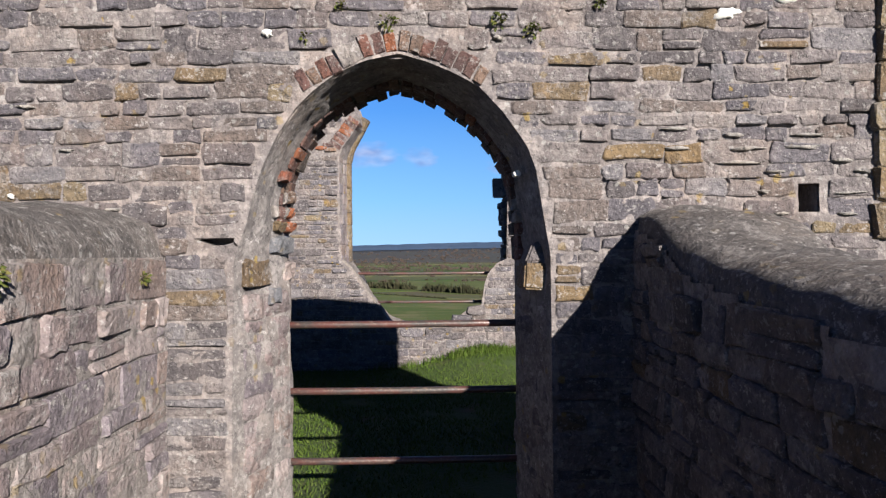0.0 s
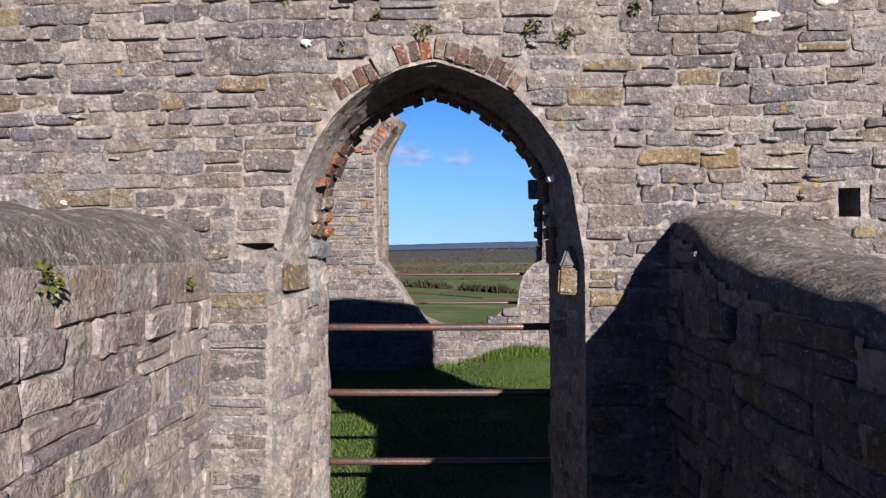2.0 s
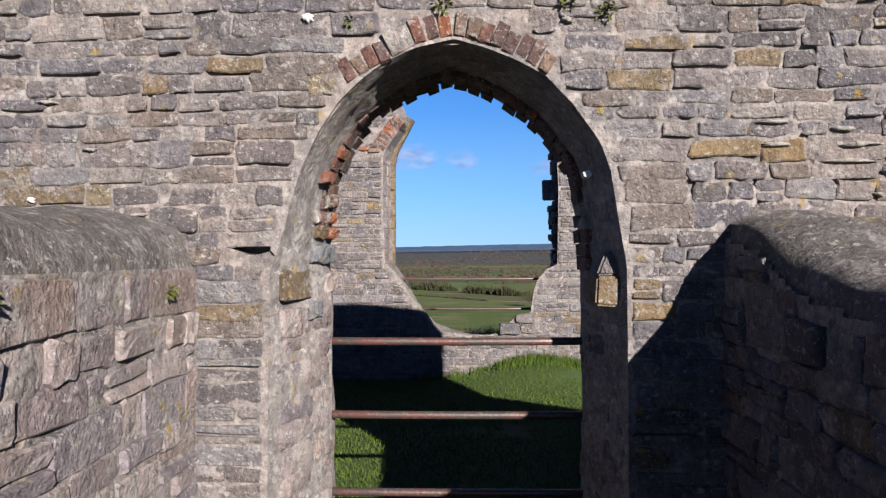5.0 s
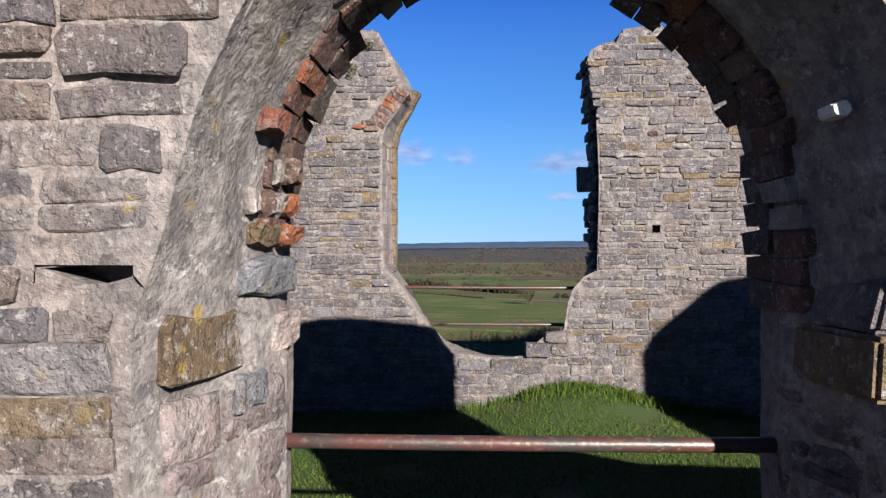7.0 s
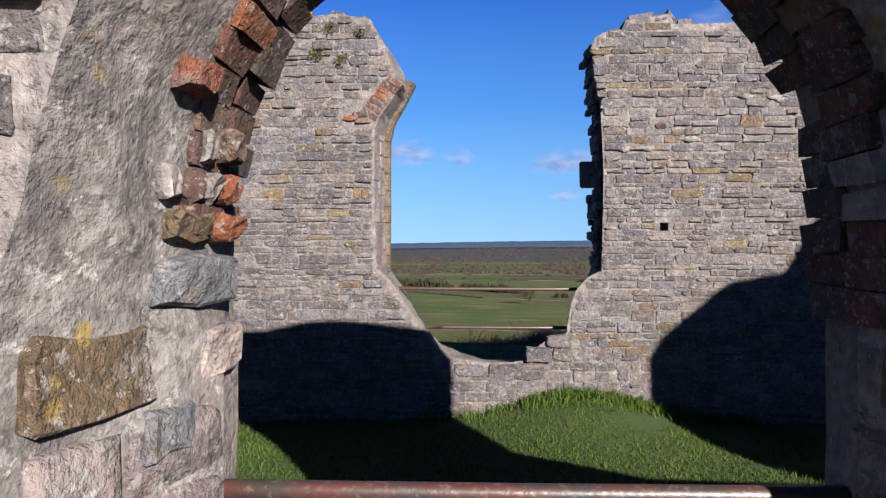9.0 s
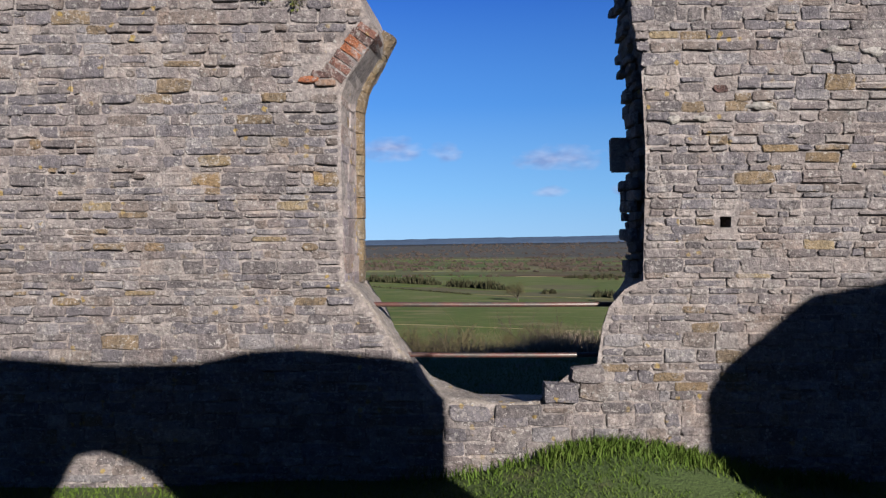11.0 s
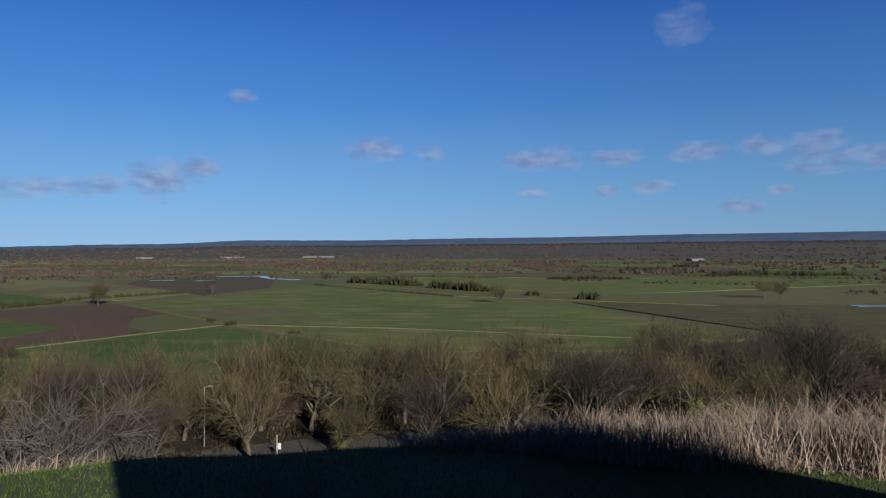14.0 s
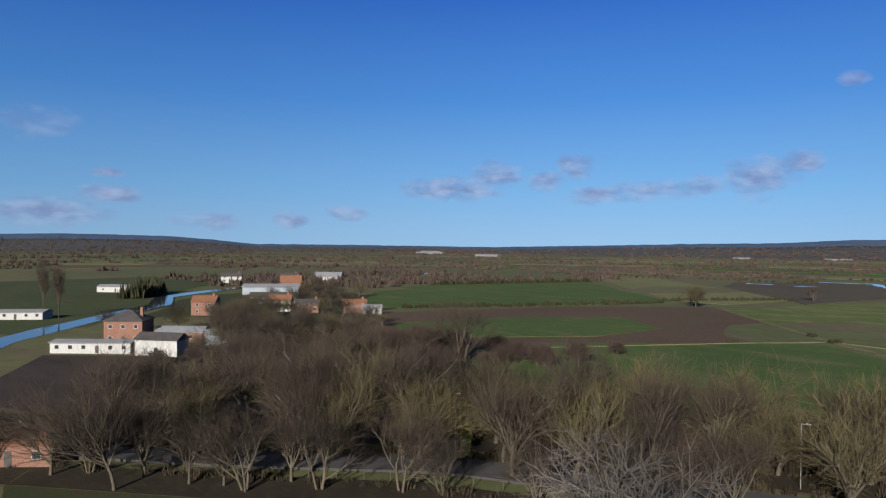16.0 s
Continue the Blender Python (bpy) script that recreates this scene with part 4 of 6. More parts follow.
def clumps(pts, sizes, rng, flat_k=0.8, n=18, thin=1.0):
    """Thickets, hedges and woods: bundles of slender upright sprays of uneven height, with gaps between them."""
    vs, fs = [], []
    for (x, y), s in zip(pts, sizes):
        z = max(float(ground_z(x, y)), rise_z(x, y)) if math.hypot(x, y) > 1900 else float(ground_z(x, y))
        for _ in range(n):
            a, q = rng.uniform(0, 6.283), math.sqrt(rng.random())
            ca, sa, r = math.cos(a), math.sin(a), s * 0.75 * q
            h = s * flat_k * rng.uniform(0.9, 1.75) * (1 - 0.5 * q * q)
            w, out = s * rng.uniform(0.12, 0.26) * thin, s * rng.uniform(0.0, 0.35) * q
            k, b = len(vs), rng.uniform(0, 2.1)
            for i in range(3):
                vs.append((x + ca * r + w * math.cos(b + i * 2.094), y + sa * r + w * math.sin(b + i * 2.094), z + h * rng.uniform(-0.1, 0.35)))
            vs.append((x + ca * (r + out), y + sa * (r + out), z + h))
            fs += [[k, k + 1, k + 3], [k + 1, k + 2, k + 3], [k + 2, k, k + 3]]
    return vs, fs


def build_belt():
    rng = random.Random(17)
    near = [(10, 103, 0), (19.5, 102.5, 1), (27, 106, 1), (-61, 87, 0), (-67, 86, 2), (-56, 83, 1), (-69, 79, 0), (-78, 73, 2), (-79, 67, 1), (-93, 59, 0), (-50, 88, 0), (-22, 99, 0), (36, 108, 2), (46, 110, 0), (56, 112, 1)]
    for x, y, k in near:
        plant(k, x, y, rng.uniform(1.0, 1.3), rng.uniform(0, 360))
    pts = along([(-110, 52), (-92, 70), (-72, 90), (-40, 106), (-18, 115), (10, 121), (35, 123), (80, 126)], 7.0)
    for x, y in pts:
        for row in range(2):
            plant(rng.choice((0, 1, 3, 0, 2) if x > -45 else (1, 1, 3, 3, 0)), x + rng.uniform(-2, 2) - row * 2.5, y + rng.uniform(-2, 2) + row * 5.0, rng.uniform(1.0, 1.4), rng.uniform(0, 360))
    under = []
    for x, y in along([(-112, 56), (-94, 74), (-74, 94), (-42, 110), (-18, 119), (10, 125), (35, 127), (80, 130)], 1.5):
        for _ in range(3):
            under.append((x + rng.uniform(-4, 4), y + rng.uniform(-4, 5)))
    v, f = clumps(under, [rng.uniform(0.9, 2.6) for _ in under], rng, 0.8, 34, 0.4)
    stuff("undergrowth", v, f, M_UNDER, "dark brambly undergrowth below the roadside trees", "undergrowth")
    # thicket and brambles along both sides of the road
    road = []
    for x, y in along([(-125, 36), (-100, 54), (-82, 69), (-62, 87), (-31, 102), (-14, 110.5), (9, 115.5), (31, 118), (70, 121)], 1.6):
        for _ in range(2):
            road.append((x + rng.uniform(-1.5, 1.5), y + rng.uniform(-1, 3)))
    for x, y in along([(-112, 33), (-94, 46), (-78, 58), (-60, 72), (-30, 89), (-12, 98), (10, 103), (32, 106), (70, 109)], 1.3):
        road.append((x + rng.uniform(-1, 1), y + rng.uniform(-1.5, 1)))
    v, f = clumps(road, [rng.uniform(0.5, 1.5) for _ in road], rng, 0.8, 34, 0.45)
    stuff("undergrowth", v, f, M_UNDER, "brown brambles and dead growth along the road's banks", "undergrowth")
    for _ in range(26):
        x, y = rng.choice(pts)
        plant(5, x + rng.uniform(-4, 4), y + rng.uniform(-1, 9), rng.uniform(1.0, 1.8), rng.uniform(0, 360), -0.2)
    for _ in range(26):
        x, y = rng.uniform(-165, -98), rng.uniform(0, 1)
        plant(rng.choice((5, 5, 5, 3)), x, 150 + (x + 98) * 1.05 + y * 36, rng.uniform(1.0, 1.7), rng.uniform(0, 360), -0.2)
    # bare trees and thickets round the village's gardens
    for _ in range(30):
        a, d = math.radians(rng.uniform(-60, -42)), rng.uniform(150, 190)
        plant(rng.choice((1, 3, 3, 5)), d * math.sin(a), d * math.cos(a), rng.uniform(0.6, 0.95), rng.uniform(0, 360))
    for _ in range(16):
        a, d = math.radians(rng.uniform(-46, -41)), rng.uniform(165, 200)
        plant(5, d * math.sin(a), d * math.cos(a), rng.uniform(1.3, 2.1), rng.uniform(0, 360))
    for x, y in along([(-118, 22), (-96, 42), (-80, 55), (-62, 69)], 5.5) + along([(-58, 73), (-30, 88)], 9):
        plant(rng.choice((1, 3, 3)), x + rng.uniform(-2, 2), y + rng.uniform(-3, 1), rng.uniform(0.7, 1.05), rng.uniform(0, 360))
    rim = []
    for _ in range(130):
        x = rng.uniform(-17, -3.5)
        rim.append((x, 8 + math.sqrt(max(1.0, (19.5 + rng.uniform(0, 6)) ** 2 - x * x))))
    v, f = clumps(rim, [rng.uniform(0.2, 0.5) for _ in rim], rng, 1.0, 60, 0.16)
    stuff("undergrowth", v, f, M_UNDER, "dark brambles over the hill's edge", "undergrowth")
    for x, y, s in ((-13, 31, 0.55), (-9, 32, 0.5), (-17, 33, 0.6), (-6, 34, 0.5), (-12, 36, 0.6), (-21, 33, 0.6)):
        plant(5, x, y, s, x * 50, -0.2)
    plant(1, -77, 55, 0.75, 40)
    plant(6, -120, 62, 0.8, 90)
    for _ in range(46):
        a, r = rng.uniform(0.22, 0.75), rng.uniform(50, 92)
        plant(5, 0.5 + r * math.sin(a), 8 + r * math.cos(a), rng.uniform(1.1, 2.1), rng.uniform(0, 360), -0.3)


build_belt()


def build_hedges():
    rng = random.Random(23)
    rows = [([(-65, 554), (-9, 498)], 5, 4.0), ([(-1, 478), (35, 434)], 4, 4.2), ([(99, 602), (167, 601)], 7, 3.2), ([(224, 827), (285, 827)], 8, 5.0), ([(352, 1006), (380, 1006)], 7, 5.0),
            ([(270, 687), (409, 686)], 9, 4.0), ([(-83, 512), (11, 392)], 3, 1.0), ([(-241, 226), (-203, 297), (-179, 350)], 4, 1.8), ([(-323, 500), (-364, 368)], 6, 3.0), ([(-185, 365), (-140, 430)], 4, 1.6)]
    for pts, step, size in rows:
        p = [(x + rng.uniform(-1, 1) * size * 0.4, y + rng.uniform(-1, 1) * size * 0.4) for x, y in along(pts, step * 0.6)]
        v, f = clumps(p, [size * rng.uniform(0.7, 1.35) for _ in p], rng, 0.85, 44, 0.75)
        stuff("hedge", v, f, M_HEDGE, "dark scrubby hedge row between fields", "hedge")
    for x, y, s in ((82, 372, 4.5), (56, 403, 3.2), (34, 205, 2.2), (-68, 251, 1.6), (-42, 226, 1.4), (-78, 262, 1.6), (-90, 228, 1.3), (-110, 195, 1.2)):
        v, f = clumps([(x + rng.uniform(-1, 1) * s, y + rng.uniform(-1, 1) * s) for _ in range(9)], [s * 0.65] * 9, rng, 0.95, 36, 0.7)
        tagged(new("bush", mesh_of("bush", v, f, M_HEDGE)), "dark rounded bush standing in the fields", "bush", "field bushes")
    for x, y, k, s in ((33, 345, 0, 1.0), (-155, 338, 0, 1.2), (-131, 429, 3, 0.9), (175, 376, 0, 1.1), (186, 380, 0, 1.0), (-76, 512, 1, 1.0), (-160, 345, 3, 1.0)):
        plant(k, x, y, s, x * 7)
    # scrubby hedge lines and lone trees over the middle plain
    for x0, y0, x1, y1, n, size in ((-160, 640, 60, 610, 26, 2.2), (60, 760, 380, 720, 30, 2.4), (150, 540, 420, 560, 26, 1.8), (-60, 820, 260, 900, 34, 2.6), (240, 420, 420, 380, 18, 1.6)):
        p = [(x0 + (x1 - x0) * rng.random() + rng.uniform(-4, 4), y0 + (y1 - y0) * rng.random() * 0.2 + rng.uniform(-6, 6)) for _ in range(n)]
        v, f = clumps(p, [size * rng.uniform(0.5, 1.3) for _ in p], rng)
        stuff("hedge", v, f, M_WOODS, "brown leafless scrub along a field ditch", "hedge")
    # thin broken hedgerows along the ditches of the plain
    p, z = [], []
    for _ in range(34):
        a, wide = math.radians(rng.uniform(-38, 36)), rng.uniform(0.08, 0.30)
        d, turn = (rng.uniform(460, 900) if a > 0.12 else rng.uniform(660, 1300)), rng.uniform(-0.25, 0.25)
        n = int(d * wide / 5.5)
        for k in range(n):
            if noise.noise((k * 0.21, d, 1.0)) < -0.12:
                continue
            q, r = a + wide * k / n, d * (1 + turn * wide * k / n) + rng.uniform(-2, 2)
            p.append((r * math.sin(q), r * math.cos(q)))
            z.append(rng.uniform(1.0, 2.6))
    v, f = clumps(p, z, rng, 0.8, 16, 1.0)
    stuff("hedge", v, f, M_UNDER, "thin dark hedgerows along the field ditches", "hedge")
    # brown bare woods in bands out to the horizon
    p, z = [], []
    for _ in range(13000):
        a, d = math.radians(rng.uniform(-85, 42)), 760 * math.exp(rng.uniform(0, 1.68))
        x, y = d * math.sin(a), d * math.cos(a)
        if noise.noise((a * 4.5, math.log(d) * 11, 2.0)) + 0.5 * noise.noise((a * 14, math.log(d) * 30, 5.0)) + 0.08 * (a < -0.15) + 0.10 * (d > 1200) + 0.2 * (a > 0.3 and d > 1000) < 0.16:
            continue
        p.append((x, y))
        z.append(rng.uniform(2.0, 4.6) * (1 + d / 3500))
    v, f = clumps(p, z, rng, 0.62, 14, 1.5)
    stuff("woodland", v, f, M_WOODS, "bare brown woods and hedgerows across the plain", "woods")
    p = []
    for x0, y0, x1, y1, n in ((-320, 1190, -30, 1110, 90), (-420, 711, -250, 740, 90), (-420, 300, -370, 420, 60), (-440, 240, -395, 300, 40), (-330, 520, -420, 640, 60)):
        for _ in range(n):
            t = rng.random()
            p.append((x0 + (x1 - x0) * t + rng.uniform(-18, 18), y0 + (y1 - y0) * t + rng.uniform(-25, 25)))
    v, f = clumps(p, [rng.uniform(3, 5.5) for _ in p], rng)
    stuff("woodland", v, f, M_WOODS, "bare brown copse beyond the fields", "woods")


build_hedges()


# ---- the village, poles and fences below the hill ----
M_WALLWHITE = plain("white_painted_wall", (0.46, 0.46, 0.45), (0.54, 0.54, 0.53), 0.5, 0.8)
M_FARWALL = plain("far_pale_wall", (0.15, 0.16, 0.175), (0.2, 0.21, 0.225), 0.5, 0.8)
M_WALLBRICK = plain("brick_wall", (0.22, 0.11, 0.08), (0.28, 0.15, 0.105), 0.6, 0.9)
M_WALLGREY = plain("grey_sheet_wall", (0.26, 0.31, 0.36), (0.34, 0.38, 0.42), 0.4, 0.6)
M_ROOF_RED = plain("clay_tile_roof", (0.2, 0.085, 0.05), (0.28, 0.13, 0.07), 0.7, 0.9)
M_ROOF_DARK = plain("slate_roof", (0.06, 0.055, 0.055), (0.09, 0.08, 0.08), 0.7, 0.8)
M_ROOF_GREY = plain("sheet_roof", (0.25, 0.26, 0.28), (0.32, 0.33, 0.35), 0.5, 0.7)
M_PANE = plain("window_pane", (0.03, 0.035, 0.04), (0.05, 0.055, 0.06), 0.5, 0.1)
M_POST = plain("weathered_wood_post", (0.075, 0.063, 0.048), (0.11, 0.094, 0.07), 3.0, 0.9)
M_POLE = plain("galvanised_pole", (0.24, 0.24, 0.235), (0.3, 0.3, 0.29), 3.0, 0.5)


def box(x0, x1, y0, y1, z0, z1):
    bm = bmesh.new()
    bmesh.ops.create_cube(bm, size=1)
    for v in bm.verts:
        v.co = Vector(((x0 + x1) / 2 + v.co.x * (x1 - x0), (y0 + y1) / 2 + v.co.y * (y1 - y0), (z0 + z1) / 2 + v.co.z * (z1 - z0)))
    return bm


def roof_bm(w, d, h, rise, hip, over=0.35):
    bm = bmesh.new()
    x, y, k = w / 2 + over, d / 2 + over, (d / 2 if hip else -over * 0.0)
    r = max(w / 2 - k, 0.05) + (0 if hip else over)
    vs = [bm.verts.new(c) for c in ((-x, -y, h), (x, -y, h), (x, y, h), (-x, y, h), (-r, 0, h + rise), (r, 0, h + rise), (-x, -y, h - 0.15), (x, -y, h - 0.15), (x, y, h - 0.15), (-x, y, h - 0.15))]
    for f in ((0, 1, 5, 4), (2, 3, 4, 5), (1, 2, 5), (3, 0, 4), (6, 7, 1, 0), (7, 8, 2, 1), (8, 9, 3, 2), (9, 6, 0, 3), (9, 8, 7, 6)):
        bm.faces.new([vs[i] for i in f])
    return bm


def house(a, b, depth, h, rise, wall, roof, label, hip=False, storeys=1, wins=3, chimney=True, name="house", cat="house"):
    """A house whose front runs from a to b; it lies behind that line as seen from the hill."""
    ax, bx = Vector((*a, 0)), Vector((*b, 0))
    d = (bx - ax).normalized()
    n = Vector((-d.y, d.x, 0))
    w = (bx - ax).length
    mid = (ax + bx) / 2 + n * depth / 2
    base = tagged(new(name), label, cat)
    part("wall", box(-w / 2, w / 2, -depth / 2, depth / 2, -0.6, h - 0.1), wall, base)
    part("roof", roof_bm(w, depth, h, rise, hip), roof, base)
    for s in range(storeys):
        z = 0.95 + s * (h / storeys)
        for i in range(wins):
            x = -w / 2 + w * (i + 0.5) / wins
            if s == 0 and i == wins // 2 and wins > 2:
                door = part("door", box(x - 0.45, x + 0.45, -depth / 2 - 0.05, -depth / 2 + 0.04, 0, 2.0), M_ROOF_DARK, base)
                continue
            win = part("window", box(x - 0.6, x + 0.6, -depth / 2 - 0.04, -depth / 2 + 0.05, z, z + 1.15), M_WALLWHITE, base)
            part("pane", box(x - 0.5, x + 0.5, -depth / 2 - 0.055, -depth / 2 + 0.05, z + 0.1, z + 1.05), M_PANE, win)
    if chimney:
        part("chimney", box(w * 0.3, w * 0.3 + 0.8, -0.4, 0.4, h, h + rise + 0.9), M_WALLBRICK, base)
    base.matrix_basis = Matrix.Translation((mid.x, mid.y, -23.7)) @ Matrix.Rotation(math.atan2(d.y, d.x), 4, "Z")
    return base


house((-198, 68), (-184, 83), 7, 2.7, 0.5, M_WALLWHITE, M_ROOF_GREY, "long low white bungalow with dark windows", wins=6, chimney=False)
house((-181, 83), (-172, 90), 6, 4.0, 1.6, M_WALLWHITE, M_ROOF_DARK, "white gabled outbuilding beside the bungalow", wins=1, chimney=False)
house((-207, 84), (-200, 92), 9, 6.4, 2.6, M_WALLBRICK, M_ROOF_DARK, "tall square brick house with a dark hipped roof", True, 2, 3)
house((-186, 104), (-175, 121), 8, 2.8, 1.2, M_WALLGREY, M_ROOF_GREY, "low shed with a pale grey sheet roof", wins=2, chimney=False, name="shed", cat="shed")
house((-201, 96), (-192, 106), 8, 2.8, 1.4, M_WALLBRICK, M_ROOF_GREY, "low brick shed with a grey roof", wins=2, chimney=False, name="shed", cat="shed")
house((-354, 205), (-336, 230), 12, 4.2, 1.6, M_WALLGREY, M_ROOF_GREY, "long blue-grey sheet barn by the river", wins=0, chimney=False, name="barn", cat="barn")
house((-300, 180), (-288, 198), 9, 3.2, 2.0, M_WALLGREY, M_ROOF_DARK, "low barn with a brown roof", wins=0, chimney=False, name="barn", cat="barn")
house((-372, 240), (-365, 250), 8, 5.0, 4.0, M_WALLBRICK, M_ROOF_RED, "house with a steep orange tiled roof", storeys=2)
house((-238, 189), (-232, 197), 7, 3.6, 1.8, M_WALLBRICK, M_ROOF_RED, "red brick cottage at the field's edge", storeys=2)
house((-250, 174), (-244, 181), 7, 3.6, 1.8, M_WALLBRICK, M_ROOF_DARK, "red brick cottage with white windows", storeys=2)
house((-262, 168), (-256, 175), 7, 4.4, 2.4, M_WALLWHITE, M_ROOF_RED, "white cottage with a red roof", storeys=2)
house((-266, 136), (-260, 143), 8, 5.2, 2.4, M_WALLBRICK, M_ROOF_RED, "tall brick house among bare trees", storeys=2, wins=2)
house((-227, 191), (-222, 197), 5, 2.6, 1.3, M_WALLWHITE, M_ROOF_GREY, "small white weatherboard shed", wins=2, chimney=False, name="shed", cat="shed")
house((-105, 34), (-98, 42), 7, 3.0, 1.6, M_WALLBRICK, M_ROOF_RED, "orange brick house with white window frames at the hill's foot", storeys=1, wins=3)
house((-295, 73), (-284, 88), 9, 2.6, 0.8, M_WALLWHITE, M_ROOF_GREY, "long white low building across the river", wins=5, chimney=False)
house((-420, 150), (-405, 165), 8, 3.0, 1.2, M_WALLWHITE, M_ROOF_GREY, "white low building beyond the river", wins=3, chimney=False)
house((-470, 250), (-462, 262), 8, 4.4, 2.6, M_WALLWHITE, M_ROOF_DARK, "far white house beside the river", storeys=2)
house((-448, 285), (-440, 296), 9, 4.4, 2.6, M_WALLBRICK, M_ROOF_DARK, "far brick house in the village", storeys=2)
house((-428, 305), (-420, 316), 9, 4.4, 2.2, M_WALLWHITE, M_ROOF_GREY, "far pale house in the village", storeys=2)
house((-470, 330), (-455, 345), 10, 4.0, 2.0, M_WALLGREY, M_ROOF_GREY, "far grey shed in the village", wins=0, chimney=False, name="shed", cat="shed")
for x, y, w, h in ((-560, 1850, 60, 7), (-380, 2050, 90, 6), (-760, 1800, 40, 6), (-200, 2600, 80, 7), (-60, 2700, 60, 7), (560, 1500, 28, 6), (580, 1510, 14, 8), (-1250, 1350, 70, 8), (-1650, 1500, 110, 9), (-1900, 1750, 90, 9)):
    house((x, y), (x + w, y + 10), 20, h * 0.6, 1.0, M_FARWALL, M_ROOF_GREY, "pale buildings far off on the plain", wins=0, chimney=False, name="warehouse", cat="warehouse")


def post(x, y, h, r, mat, name, label, cat, group=""):
    me = bpy.data.meshes.new(name)
    bm = tube((x, y, -24.2), (x, y, -23.85 + h), r, 8)
    bm.to_mesh(me)
    bm.free()
    me.materials.append(mat)
    return tagged(new(name, me), label, cat, group)


def build_fence():
    base = tagged(new("fence"), "low post and wire fence along the road's hill side", "fence")
    pts = along([(-100, 46), (-82, 58), (-68, 69), (-60, 75), (-48, 83), (-30, 91), (-12, 97), (10, 100), (34, 103)], 3.0)
    me = bpy.data.meshes.new("post")
    bm = tube((0, 0, -0.3), (0, 0, 1.15), 0.06, 8)
    bm.to_mesh(me)
    bm.free()
    me.materials.append(M_POST)
    for x, y in pts:
        o = new("post", me)
        o.parent = base
        o.location = (x, y, float(ground_z(x, y)) + 0.1)
    for h in (0.5, 1.0):
        vs, fs = [], []
        for x, y in pts:
            z = float(ground_z(x, y)) + 0.1 + h
            k = len(vs)
            vs += [(x, y, z - 0.004), (x, y + 0.006, z + 0.004), (x, y - 0.006, z + 0.004)]
            if k:
                fs += [[k - 3 + i, k - 3 + (i + 1) % 3, k + (i + 1) % 3, k + i] for i in range(3)]
        part("wire", mesh_of("wire", vs, fs, M_POST), None, base)


def build_sign():
    base = tagged(new("road_sign"), "white roadside sign panel on a pole beside the road", "sign")
    bm = tube((0, 0, -0.4), (0, 0, 3.0), 0.05, 10)
    part("pole", bm, M_WALLWHITE, base)
    part("panel", box(0.1, 0.5, -0.04, 0.04, 1.2, 1.95), M_WALLWHITE, base, "plain white panel")
    base.location = (-19, 100.2, -23.85)
    base.rotation_euler = (0, 0, radians(8))


def build_lamp(x, y, h):
    base = tagged(new("street_lamp"), "tall pale street lamp by the road", "street lamp", "street lamps")
    part("pole", tube((0, 0, -0.3), (0, 0, h), 0.055, 10), M_POLE, base)
    part("arm", tube((0, 0, h - 0.05), (0.9, -0.3, h + 0.1), 0.05, 8), M_POLE, base)
    part("lantern", box(0.6, 1.2, -0.42, -0.2, h + 0.06, h + 0.2), M_POLE, base)
    base.location = (x, y, -23.85)


build_fence()
build_sign()
for x, y, h in ((-29.5, 105, 8.0), (-69, 86, 8.0)):
    build_lamp(x, y, h)


def build_village_trees():
    rng = random.Random(77)
    for _ in range(58):
        t = rng.random()
        x, y = -190 - 120 * t + rng.uniform(-30, 30), 95 + 130 * t + rng.uniform(-26, 26)
        if abs(x + 198) < 14 and y < 100:
            continue
        plant(rng.choice((0, 1, 3, 3)), x, y, rng.uniform(0.5, 0.85), rng.uniform(0, 360))
    for x, y, n, w, h in ((-150, 104, 9, 16, 12), (-138, 118, 8, 14, 10), (-182, 130, 8, 16, 12), (-206, 160, 7, 18, 16), (-215, 122, 5, 14, 10), (-120, 92, 7, 16, 14), (-262, 200, 5, 20, 16), (-330, 240, 6, 30, 26)):
        for _ in range(n):
            plant(rng.choice((0, 1, 3, 3, 1)), x + rng.uniform(-w, w), y + rng.uniform(-h, h), rng.uniform(0.55, 0.95), rng.uniform(0, 360))
    for x, y, s in ((-290, 90, 2.0), (-286, 94, 1.8), (-293, 96, 1.7)):
        c = plant(1, x, y, s, x)
        c.matrix_basis = c.matrix_basis @ Matrix.Diagonal((0.32, 0.32, 1.1, 1))
    pts, sz = [], []
    for x, y in along([(-395, 172), (-380, 160), (-362, 148)], 3):
        for _ in range(3):
            pts.append((x + rng.uniform(-5, 5), y + rng.uniform(-5, 5)))
            sz.append(rng.uniform(3, 5))
    v, f = clumps(pts, sz, rng, 1.6)
    stuff("conifers", v, f, M_HEDGE, "dark evergreens beyond the river", "trees")
    # thorn scrub at the field corner
    pts = [(-168 + rng.uniform(-16, 22), 128 + rng.uniform(-16, 16)) for _ in range(60)]
    v, f = clumps(pts, [rng.uniform(1.5, 3.2) for _ in pts], rng)
    stuff("scrub", v, f, M_SCRUB, "red-brown leafless thorn scrub beside the ploughed field", "scrub")
    pts = [(-420 + rng.uniform(-150, 60), 330 + rng.uniform(-90, 180)) for _ in range(420)]
    v, f = clumps(pts, [rng.uniform(2.5, 5.0) for _ in pts], rng)
    stuff("woodland", v, f, M_WOODS, "bare village trees and copses", "woods")


M_SCRUB = leafy("thorn_scrub_twigs", (0.07, 0.04, 0.032), (0.09, 0.055, 0.042), (0.06, 0.045, 0.035), 0.2)
build_village_trees()


